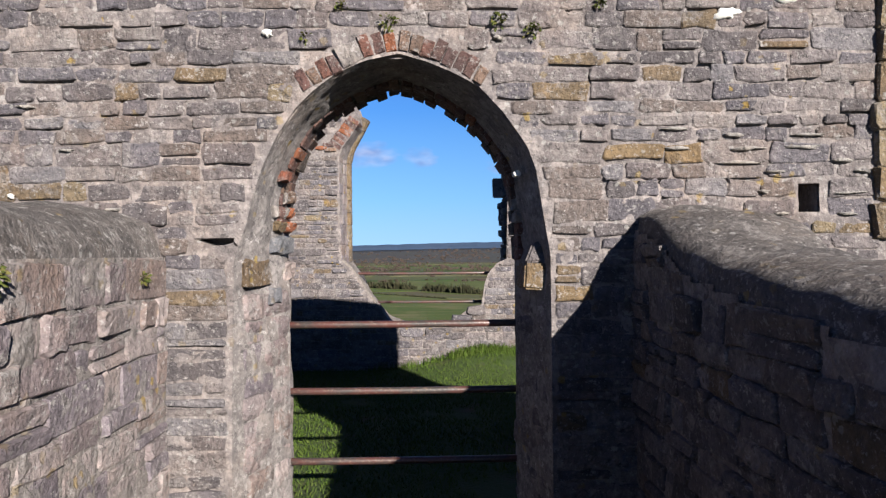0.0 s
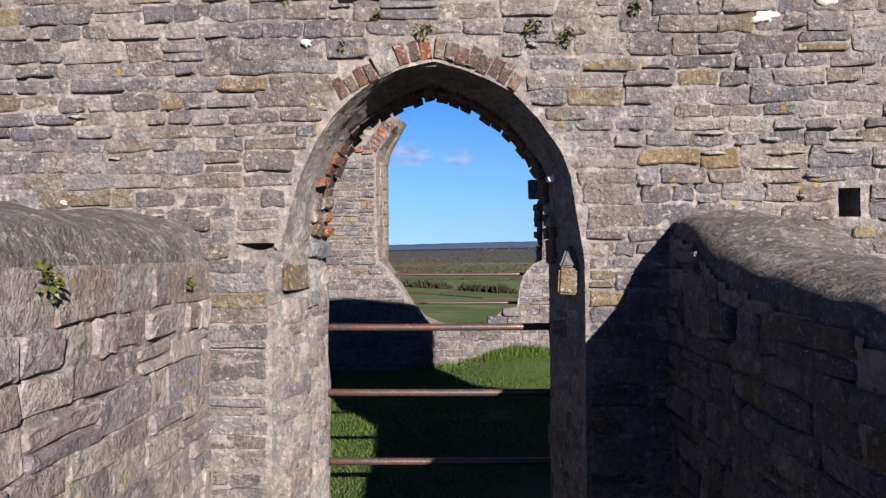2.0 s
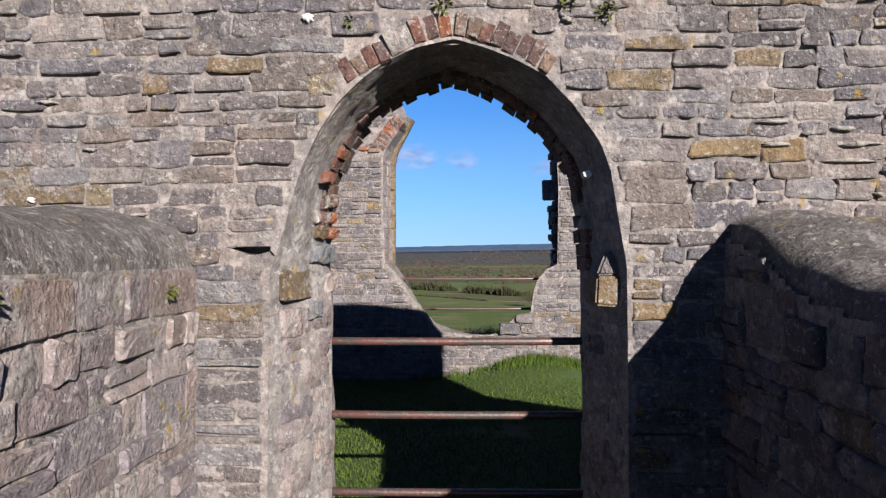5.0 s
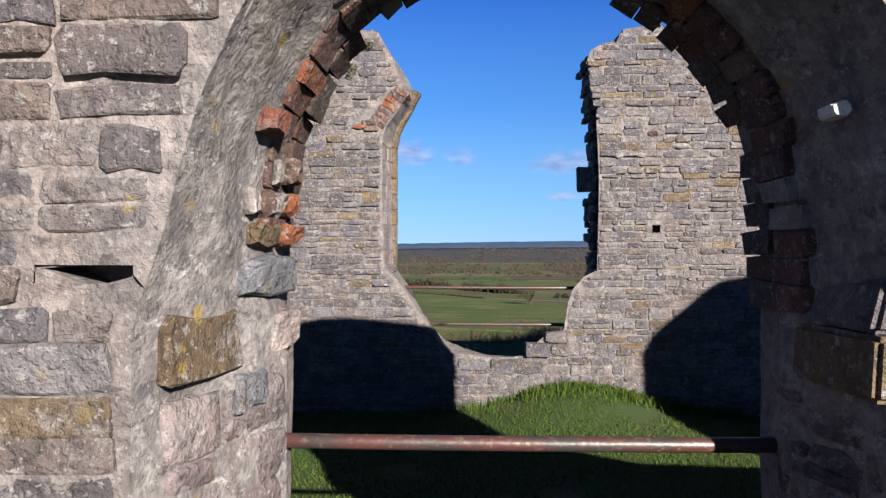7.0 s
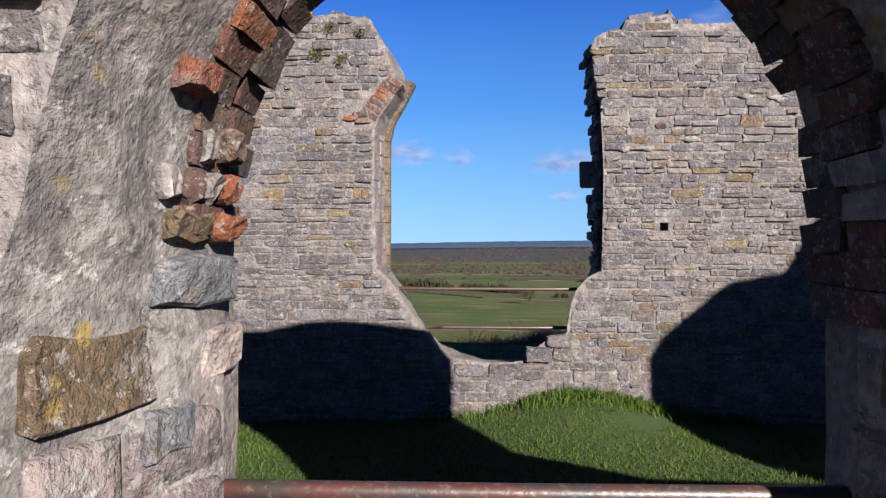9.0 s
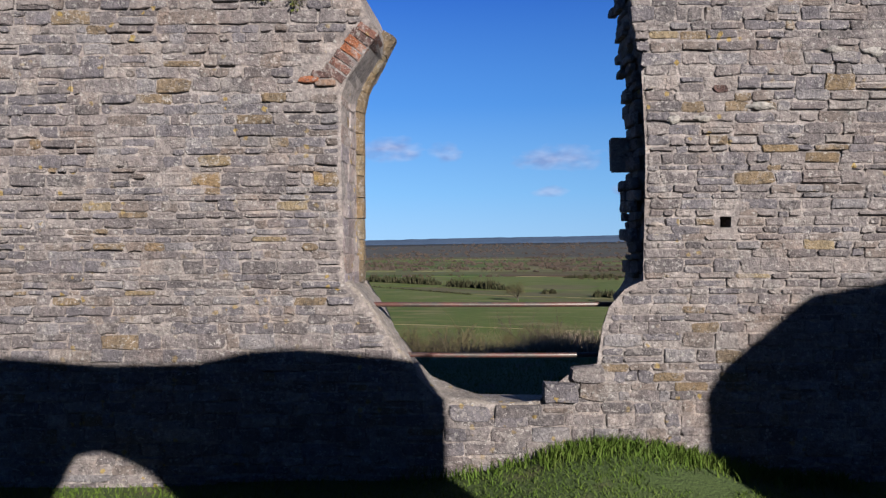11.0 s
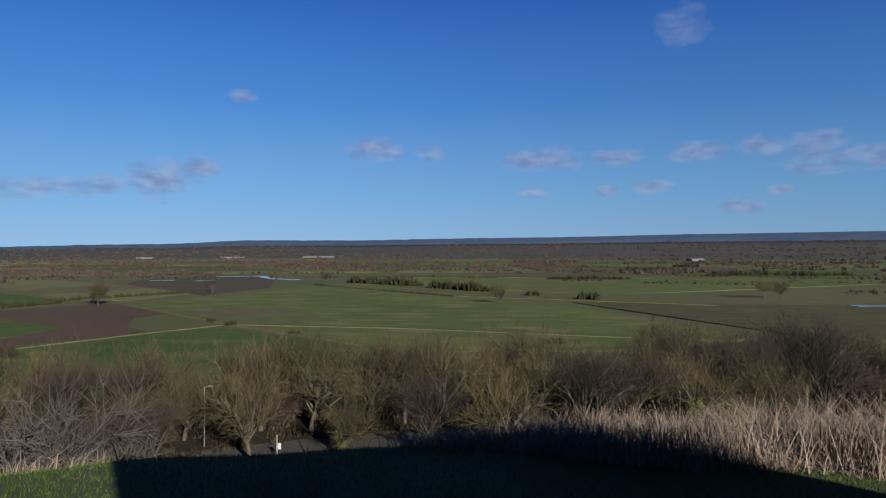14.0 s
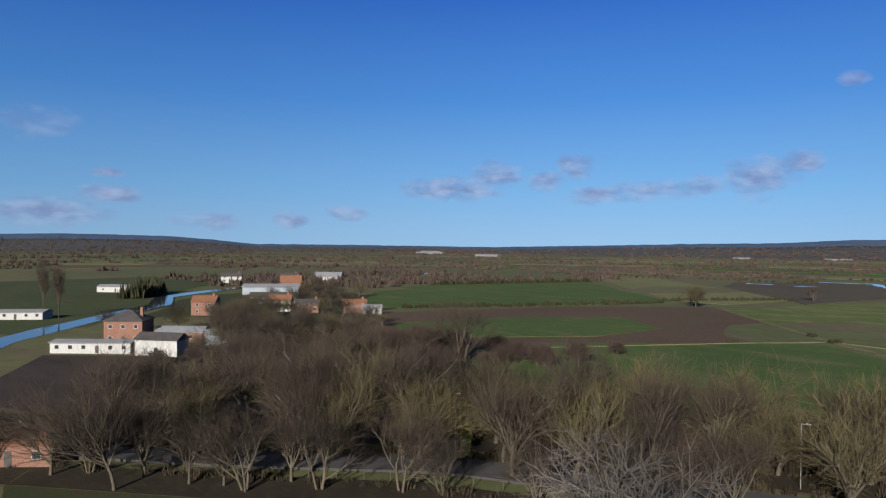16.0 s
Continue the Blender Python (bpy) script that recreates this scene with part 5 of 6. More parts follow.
# ---- stones, bricks and dressed blocks ----
def stone_geo(P, ua, ub, va, vb, proud, rng, gap=0.004, cut=0.012):
    """One rough stone on a surface P(u, v, out): split edges, worn corners and an uneven, nearly flat face."""
    ua, ub, va, vb = ua + gap, ub - gap, va + gap, vb - gap
    w, h = ub - ua, vb - va
    c = min(cut * rng.uniform(0.5, 1.6), w * 0.25, h * 0.28)
    j = min(0.013, h * 0.12)
    sk, mid = rng.uniform(-0.012, 0.012), (ua + ub) / 2 + rng.uniform(-0.15, 0.15) * w
    base = [(ua + c, va), (mid, va), (ub - c, va), (ub, va + c), (ub, vb - c), (ub - c, vb), (mid, vb), (ua + c, vb), (ua, vb - c), (ua, va + c)]
    base = [(u + rng.uniform(-j, j) + sk * ((v - va) / h - 0.5), v + rng.uniform(-j, j)) for u, v in base]
    cu, cv = (ua + ub) / 2, (va + vb) / 2
    ins = min(0.008, h * 0.1)
    tilt_u, tilt_v = rng.uniform(-0.3, 0.3) * proud, rng.uniform(-0.35, 0.35) * proud

    def face(u, v, d):
        return P(u, v, d + tilt_u * (u - cu) / w * 2 + tilt_v * (v - cv) / h * 2)

    vs = [P(u, v, -0.05) for u, v in base]
    vs += [face(u, v, proud * 0.62) for u, v in base]
    ring = []
    for u, v in base:
        du, dv = cu - u, cv - v
        ring.append((u + math.copysign(min(ins, abs(du)), du), v + math.copysign(min(ins, abs(dv)), dv)))
    vs += [face(u, v, proud + rng.uniform(-0.18, 0.18) * proud) for u, v in ring]
    vs += [face(cu - w * 0.22, cv + rng.uniform(-0.15, 0.15) * h, proud * rng.uniform(0.8, 1.2)), face(cu + w * 0.22, cv + rng.uniform(-0.15, 0.15) * h, proud * rng.uniform(0.8, 1.2))]
    fs = []
    for k in (0, 10):
        fs += [[k + i, k + (i + 1) % 10, k + 10 + (i + 1) % 10, k + 10 + i] for i in range(10)]
    A, B, t = 30, 31, 20
    fs += [[t + 0, t + 1, A], [t + 1, B, A], [t + 1, t + 2, B], [t + 2, t + 3, B], [t + 3, t + 4, B], [t + 4, t + 5, B], [t + 5, t + 6, B], [t + 6, A, B], [t + 6, t + 7, A], [t + 7, t + 8, A], [t + 8, t + 9, A], [t + 9, t + 0, A]]
    return vs, fs


def courses(inside, u0, u1, v0, v1, rng, hs=(0.095, 0.165), ls=(0.16, 0.42)):
    """Rows of uneven stones that keep inside an outline."""
    out, v = [], v0
    us = np.arange(u0, u1, 0.02)
    while v < v1 - 0.04:
        h = rng.uniform(*hs)
        t = min(v + h, v1)
        ok = np.array([inside(u, v + 0.01) and inside(u, t - 0.01) for u in us])
        i = 0
        while i < len(us):
            if not ok[i]:
                i += 1
                continue
            k = i
            while k + 1 < len(us) and ok[k + 1]:
                k += 1
            a, end = us[i], us[k]
            while end - a > 0.05:
                ln = min(rng.uniform(*ls) * (0.75 + 3.0 * max(0, h - 0.07)), 0.5)
                b = a + ln
                if end - b < 0.1:
                    b = end
                j0, j1 = rng.uniform(-0.008, 0.008), rng.uniform(-0.008, 0.008)
                if h > 0.105 and rng.random() < 0.16:
                    m = v + h * rng.uniform(0.4, 0.6)
                    out += [(a, b, v + j0, m), (a, b, m, t + j1)]
                else:
                    out.append((a, b, v + j0, t + j1))
                a = b
            i = k + 1
        v = t
    return out


def crevice(c):
    """About one stone in four has lost the mortar under it."""
    return math.sin(c[0] * 91.7 + c[2] * 53.3) > 0.7


def lay(wall, P, cells, rng, near, limit=300, proud=(0.006, 0.024), ochre=(), white=(), gap=(0.001, 0.007), name="stone", mat=None):
    """The stones nearest to a spot become pieces of their own, the rest one joined part."""
    def special(c, spots):
        return any(c[0] <= s[0] <= c[1] and c[2] <= s[1] <= c[3] for s in spots)
    cells = sorted(cells, key=lambda c: -9 if special(c, ochre) or special(c, white) else math.dist(((c[0] + c[1]) / 2, (c[2] + c[3]) / 2), near))
    verts, faces = [], []
    for n, c in enumerate(cells):
        if crevice(c):
            c = (c[0], c[1], c[2] + 0.007, c[3])
        vs, fs = stone_geo(P, *c, rng.uniform(*proud), rng, rng.uniform(*gap))
        if n < limit:
            look_of = M_OCHRE if special(c, ochre) else M_WHITE if special(c, white) else mat or M_STONE_O
            part(name, mesh_of(name, vs, fs, look_of), None, wall)
        else:
            k = len(verts)
            verts += vs
            faces += [[i + k for i in f] for f in fs]
    if verts:
        tagged(part("rubble_facing", mesh_of("rubble_facing", verts, faces, M_STONE), None, wall, "coursed grey rubble stones set in mortar"), kind="stuff")


def in_poly(pts):
    p = np.array(pts)
    q = np.roll(p, -1, 0)

    def test(u, v):
        hit = (p[:, 1] > v) != (q[:, 1] > v)
        with np.errstate(divide="ignore", invalid="ignore"):
            xs = p[:, 0] + (v - p[:, 1]) * (q[:, 0] - p[:, 0]) / (q[:, 1] - p[:, 1])
        return bool((hit & (u < xs)).sum() % 2)
    return test


def wobble(u, v):
    return -0.022 + 0.016 * noise.noise((u * 0.9, v * 0.9, 1.7)) + 0.006 * noise.noise((u * 3.1, v * 3.1, 4.2))


def mask_poly(pts, U, V):
    p = np.array(pts)
    q = np.roll(p, -1, 0)
    odd = np.zeros(U.shape, bool)
    for (x0, y0), (x1, y1) in zip(p, q):
        if y0 == y1:
            continue
        odd ^= ((y0 > V) != (y1 > V)) & (U < x0 + (V - y0) * (x1 - x0) / (y1 - y0))
    return odd


def bed_height(u, v, base, amp):
    return base + amp * (noise.noise((u * 4.5, v * 6.5, 2.0)) + 0.7 * noise.noise((u * 13, v * 17, 6.0)) + 0.4 * noise.noise((u * 38, v * 42, 9.0)))


def nearest_on(line, u, v):
    a, b = line[:-1], line[1:]
    d = b - a
    t = np.clip(((u - a[:, 0]) * d[:, 0] + (v - a[:, 1]) * d[:, 1]) / np.maximum(1e-9, (d ** 2).sum(1)), 0, 1)
    q = a + d * t[:, None]
    r = np.hypot(q[:, 0] - u, q[:, 1] - v)
    k = int(r.argmin())
    return float(q[k, 0]), float(q[k, 1]), float(r[k])


def mortar_bed(wall, P, mask, u0, u1, v0, v1, step, amp, base=0.006, mat=None, cells=(), rim=None):
    """The lumpy lime mortar in which the stones lie; it laps over their edges unevenly."""
    us, vs = np.arange(u0, u1 + step, step), np.arange(v0, v1 + step, step)
    U, V = np.meshgrid((us[:-1] + us[1:]) / 2, (vs[:-1] + vs[1:]) / 2)
    keep = mask(U, V)
    used = np.zeros((len(vs), len(us)), bool)
    for dj in (0, 1):
        for di in (0, 1):
            used[dj:len(vs) - 1 + dj, di:len(us) - 1 + di] |= keep
    index = np.full(used.shape, -1)
    index[used] = np.arange(used.sum())
    # washed-out joints under some stones
    deep = np.zeros(used.shape)
    for c in cells:
        if crevice(c):
            j = int(round((c[2] + 0.006 - v0) / step))
            i0, i1 = int(round((c[0] + 0.02 - u0) / step)), int(round((c[1] - 0.02 - u0) / step))
            if 0 <= j < len(vs):
                deep[j, max(0, i0):max(0, i1)] = 0.03
    full = np.zeros(used.shape, int)
    for dj in (0, 1):
        for di in (0, 1):
            full[dj:len(vs) - 1 + dj, di:len(us) - 1 + di] += keep
    verts = []
    line = np.array(rim) if rim else None
    for j, i in zip(*np.nonzero(used)):
        u, v = float(us[i]), float(vs[j])
        h = bed_height(u, v, base, amp) - float(deep[j, i])
        if rim and full[j, i] < 4:
            a, b, r = nearest_on(line, u, v)
            if r < step * 1.6:
                u, v, h = a, b, bed_height(a, b, base, amp)
        verts.append(P(u, v, h))
    j, i = np.nonzero(keep)
    faces = np.stack([index[j, i], index[j, i + 1], index[j + 1, i + 1], index[j + 1, i]], 1).tolist()
    part("mortar_bed", mesh_of("mortar_bed", verts, faces, mat or M_MORTAR, True), None, wall, "lumpy pale lime mortar between the stones")


LABEL_IN = [(-0.77, 2.68), (-0.66, 2.745), (-0.58, 2.79), (-0.44, 2.86), (-0.32, 2.905), (-0.21, 2.925), (-0.06, 2.885), (0.08, 2.82), (0.26, 2.72)]


def dress_wall_a():
    rng = random.Random(11)
    outline = [(-7.9, -0.3), (-7.9, 3.35), (-6.0, 3.47), (-4.0, 3.35), (-2.0, 3.47), (-0.6, 3.37), (0.2, 3.38), (0.7, 3.49), (1.13, 3.5), (1.7, 3.45), (2.66, 3.5), (2.66, -0.3)]
    body, door = in_poly(outline), in_poly([(x + (0.02 if x > -0.2 else -0.02), z) for x, z in DOOR_OUT])
    label = in_poly([(x, z) for x, z in LABEL_IN] + [(0.33, 2.84), (0.08, 2.96), (-0.2, 3.05), (-0.5, 2.98), (-0.7, 2.88), (-0.85, 2.79)])

    def inside(u, v):
        if 2.10 < u < 2.28 and 1.93 < v < 2.17:
            return False
        if -1.43 < u < -1.14 and 1.77 < v < 1.86:
            return False
        if u < -2.5 and v < 1.7 or u > 2.05 and v < 1.3 or 1.2 < u < 2.05 and v < 1.35 or -2.5 < u < -1.6 and v < 1.7:
            return False
        return body(u, v) and not door(u, v) and not label(u, v)

    def P(u, v, d):
        return (u, YA + wobble(u, v) - d, v)

    ochre = [(-1.82, 2.67), (-2.08, 2.13), (-2.2, 2.13), (-2.72, 3.16), (-1.34, 2.78), (1.4, 2.37), (1.3, 2.28), (1.45, 2.30), (0.83, 2.72), (-0.88, 2.66), (2.3, 1.9), (2.45, 1.9), (1.62, 3.05), (0.74, 1.62), (0.72, 1.55)]
    cells = courses(inside, -7.9, 2.62, -0.3, 3.8, rng, (0.075, 0.14), (0.15, 0.42))

    def bed(U, V):
        # the opening in the mortar follows the doorway's outer edge
        return mask_poly(outline, U, V) & ~mask_poly(DOOR_OUT, U, V) & ~((U > 2.13) & (U < 2.25) & (V > 1.96) & (V < 2.14)) & ~((U > -1.40) & (U < -1.17) & (V > 1.79) & (V < 1.85)) & ~((U < -1.6) & (V < 1.6)) & ~((U > 1.2) & (U < 2.6) & (V < 1.2))
    mortar_bed(wall_a, P, bed, -4.2, 2.66, -0.3, 3.5, 0.021, 0.011, 0.003, None, cells, DOOR_OUT)
    lay(wall_a, P, cells, rng, (-0.3, 2.2), 300, (0.006, 0.020), ochre, (), (0.002, 0.009))
    # ochre quoins at the broken window edge
    z = 1.8
    while z < 3.1:
        h = rng.uniform(0.16, 0.24)
        vs, fs = stone_geo(P, 2.58 + rng.uniform(-0.04, 0.02), 2.74, z, z + h, 0.05, rng, 0.006)
        part("quoin", mesh_of("quoin", vs, fs, M_OCHRE), None, wall_a)
        z += h


def voussoir(parent, c, tangent, out, y0, y1, width, rad, rng, mat, name="brick"):
    """A worn brick of an arch: c on the soffit line, out away from the opening."""
    vs = []
    g = 0.004
    turn = rng.uniform(-0.06, 0.06)
    tangent = Vector((tangent[0] * math.cos(turn) - tangent[1] * math.sin(turn), tangent[0] * math.sin(turn) + tangent[1] * math.cos(turn)))
    for y in (y0, y1):
        e = 0.006 if y == y0 else 0.0
        for s, r in ((-1, 0), (1, 0), (1, 1), (-1, 1)):
            k = 1.0 + 0.10 * r
            x = c[0] + tangent[0] * s * (width / 2 - g - e) * k + out[0] * (r * rad + (e if r == 0 else -e))
            z = c[1] + tangent[1] * s * (width / 2 - g - e) * k + out[1] * (r * rad + (e if r == 0 else -e))
            vs.append((x + rng.uniform(-0.008, 0.008), y + rng.uniform(-0.009, 0.009), z + rng.uniform(-0.008, 0.008)))
    # a second ring just behind the worn front edge
    for s, r in ((-1, 0), (1, 0), (1, 1), (-1, 1)):
        x = c[0] + tangent[0] * s * (width / 2 - g) * (1 + 0.1 * r) + out[0] * r * rad
        z = c[1] + tangent[1] * s * (width / 2 - g) * (1 + 0.1 * r) + out[1] * r * rad
        vs.append((x, y0 + 0.012, z))
    fs = [[0, 1, 2, 3], [7, 6, 5, 4]]
    for i in range(4):
        j = (i + 1) % 4
        fs += [[i, 8 + i, 8 + j, j], [8 + i, 4 + i, 4 + j, 8 + j]]
    return part(name, mesh_of(name, vs, fs, mat), None, parent)


def arch_bricks(parent, line, step, y0, y1, rad, rng, mat, jit=0.0, skip=0.0, y_jit=0.015, sink=0.0):
    n = max(4, int(sum(math.dist(a, b) for a, b in zip(line, line[1:])) / step))
    pts = resample(line, n + 1)
    for a, b in zip(pts, pts[1:]):
        if rng.random() < skip:
            continue
        t = Vector((b[0] - a[0], b[1] - a[1])).normalized()
        o = Vector((-t[1], t[0]))
        if o.dot(Vector(((a[0] + b[0]) / 2 + 0.2, (a[1] + b[1]) / 2 - 1.9))) < 0:
            o = -o
        c = ((a[0] + b[0]) / 2 + o[0] * (sink + rng.uniform(-jit, jit)), (a[1] + b[1]) / 2 + o[1] * (sink + rng.uniform(-jit, jit)))
        dy = rng.uniform(-y_jit, y_jit)
        voussoir(parent, c, t, o, y0 + dy, y1 + dy, math.dist(a, b) * rng.uniform(0.96, 1.08), rad * rng.uniform(0.85, 1.15), rng, mat if rng.random() > 0.05 else M_PALE)


def dress_doorway():
    rng = random.Random(21)
    arch_bricks(wall_a, LABEL_IN, 0.064, YA - 0.045, YA + 0.12, 0.115, rng, M_BRICK, 0.008, 0.0, 0.010)
    ring = DOOR_IN[1:-2]
    arch_bricks(wall_a, ring, 0.078, YA + THROAT - 0.19, YA + THROAT - 0.005, 0.12, rng, M_BRICK, 0.010, 0.02, 0.022, 0.0)
    arch_bricks(wall_a, ring, 0.082, YA + THROAT + 0.005, YA + THROAT + 0.18, 0.1, rng, M_BRICK_DULL, 0.016, 0.05, 0.02, 0.004)
    # broken header bricks set back along the sunlit haunch
    arch_bricks(wall_a, [(-1.055, 2.10), (-1.02, 2.25), (-0.95, 2.40), (-0.86, 2.54), (-0.74, 2.66)], 0.085, YA + THROAT - 0.35, YA + THROAT - 0.19, 0.10, rng, M_BRICK, 0.012, 0.3, 0.03, 0.0)

    def z_arch(v):
        return v > 1.8

    # rough mortar and rubble between the face and the brick ring
    outs, inns = resample(DOOR_OUT, 120), resample(DOOR_IN, 120)
    rows, verts, faces = 16, [], []
    for i, (q, r) in enumerate(zip(outs, inns)):
        t = Vector((outs[min(i + 1, 119)][0] - outs[max(i - 1, 0)][0], outs[min(i + 1, 119)][1] - outs[max(i - 1, 0)][1])).normalized()
        o = Vector((t[1], -t[0]))
        if o.dot(Vector((-0.22 - q[0], 1.4 - q[1]))) < 0:
            o = -o
        for k in range(rows):
            s = k / (rows - 1)
            h = s * (0.80 if z_arch(q[1]) else 1.0)
            x, z = q[0] + (r[0] - q[0]) * h, q[1] + (r[1] - q[1]) * h
            face = wobble(x, z) - bed_height(x, z, 0.006, 0.011)
            y = YA + face * (1 - s) + (THROAT - 0.06) * s
            n1 = 0.035 * noise.noise((x * 5, y * 6, z * 5)) + 0.022 * noise.noise((x * 14, y * 14, z * 16)) + 0.010 * noise.noise((x * 40, y * 40, z * 40))
            d = (0.004 + 0.6 * n1) * min(1.0, 5 * s, 4.5 * (1.0 - s))
            verts.append((x + o[0] * d, y - 0.25 * d, z + o[1] * d))
    for i in range(119):
        for k in range(rows - 1):
            faces.append([i * rows + k, (i + 1) * rows + k, (i + 1) * rows + k + 1, i * rows + k + 1])
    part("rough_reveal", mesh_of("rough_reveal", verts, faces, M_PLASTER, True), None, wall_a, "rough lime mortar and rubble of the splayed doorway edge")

    def left(u, v, d):
        # u: 0 at the wall's face, 1 at the inner edge of the splay
        x0 = float(np.interp(v, [1.7, 1.86, 2.0, 2.18, 2.39, 2.58], [-1.18, -1.12, -1.09, -1.04, -0.945, -0.83]))
        x1 = float(np.interp(v, [1.7, 1.86, 2.0, 2.18, 2.39, 2.58], [-0.97, -0.985, -0.985, -0.965, -0.89, -0.76]))
        n = Vector((0.88, -0.47)).normalized()
        return (x0 + (x1 - x0) * u / 0.55 + n.x * d, YA + THROAT * u / 0.55 + n.y * d, v)

    def right(u, v, d):
        return (0.66 - 0.14 * u / THROAT - d, YA + u, v)

    cells = [c for c in courses(lambda u, v: True, 0.06, 0.52, -0.3, 1.55, rng, (0.11, 0.2), (0.18, 0.3))]
    for c in cells:
        vs, fs = stone_geo(left, *c, rng.uniform(0.014, 0.036), rng, 0.004, 0.02)
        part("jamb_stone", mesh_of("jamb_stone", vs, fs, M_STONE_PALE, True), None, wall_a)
    # blocks and bricks that stand out at the foot of the arch
    for c, pr, mt in (((0.05, 0.30, 1.55, 1.715), 0.035, M_BROWN), ((0.30, 0.545, 1.745, 1.865), 0.045, M_GREY), ((0.27, 0.42, 1.44, 1.54), 0.04, M_GREY), ((0.43, 0.56, 1.57, 1.70), 0.03, M_STONE_PALE),
                      ((0.31, 0.455, 1.885, 1.955), 0.042, M_OCHRE), ((0.46, 0.56, 1.885, 1.955), 0.048, M_BRICK_RED), ((0.27, 0.35, 1.98, 2.05), 0.03, M_PALE), ((0.36, 0.42, 1.975, 2.05), 0.036, M_BRICK),
                      ((0.425, 0.49, 1.975, 2.05), 0.036, M_PALE), ((0.495, 0.56, 1.975, 2.05), 0.046, M_BRICK_RED), ((0.40, 0.47, 2.07, 2.15), 0.024, M_PALE), ((0.475, 0.565, 2.08, 2.155), 0.048, M_BRICK), ((0.25, 0.38, 2.20, 2.275), 0.04, M_BRICK_RED)):
        vs, fs = stone_geo(left, *c, pr + 0.006, rng, 0.002, 0.014)
        part("jamb_block", mesh_of("jamb_block", vs, fs, mt), None, wall_a)
    for c in courses(lambda u, v: True, 0.02, THROAT - 0.02, -0.3, 1.48, rng, (0.11, 0.19), (0.18, 0.3)):
        vs, fs = stone_geo(right, *c, rng.uniform(0.006, 0.022), rng, 0.008, 0.03)
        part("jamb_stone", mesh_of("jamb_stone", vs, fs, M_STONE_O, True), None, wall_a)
    # the corbel on the shaded side: an ochre block under a tapering grey cap
    for (x0, x1, z0, z1, y0, taper, mt) in ((0.515, 0.71, 1.52, 1.675, YA + 0.045, 0.0, M_OCHRE), (0.525, 0.70, 1.68, 1.81, YA + 0.055, 0.05, M_STONE_O)):
        bm = bmesh.new()
        bmesh.ops.create_cube(bm, size=1)
        for v in bm.verts:
            k = taper if v.co.z > 0 else 0
            v.co = Vector(((x0 + x1) / 2 + v.co.x * (x1 - x0 - 2 * k), y0 + 0.2 + v.co.y * (0.4 - 2 * k), (z0 + z1) / 2 + v.co.z * (z1 - z0)))
            v.co += Vector((rng.uniform(-0.01, 0.01), rng.uniform(-0.01, 0.01), rng.uniform(-0.008, 0.008)))
        bmesh.ops.bevel(bm, geom=bm.edges, offset=0.014, segments=2, affect="EDGES")
        part("corbel_block", bm, mt, wall_a)
    # a pale chip of stone in the shaded arch
    vs, fs = stone_geo(lambda u, v, d: (u, YA + 0.15 - d, v), 0.462, 0.51, 2.205, 2.24, 0.02, rng, 0.0)
    part("pale_chip", mesh_of("pale_chip", vs, fs, M_WHITE), None, wall_a)


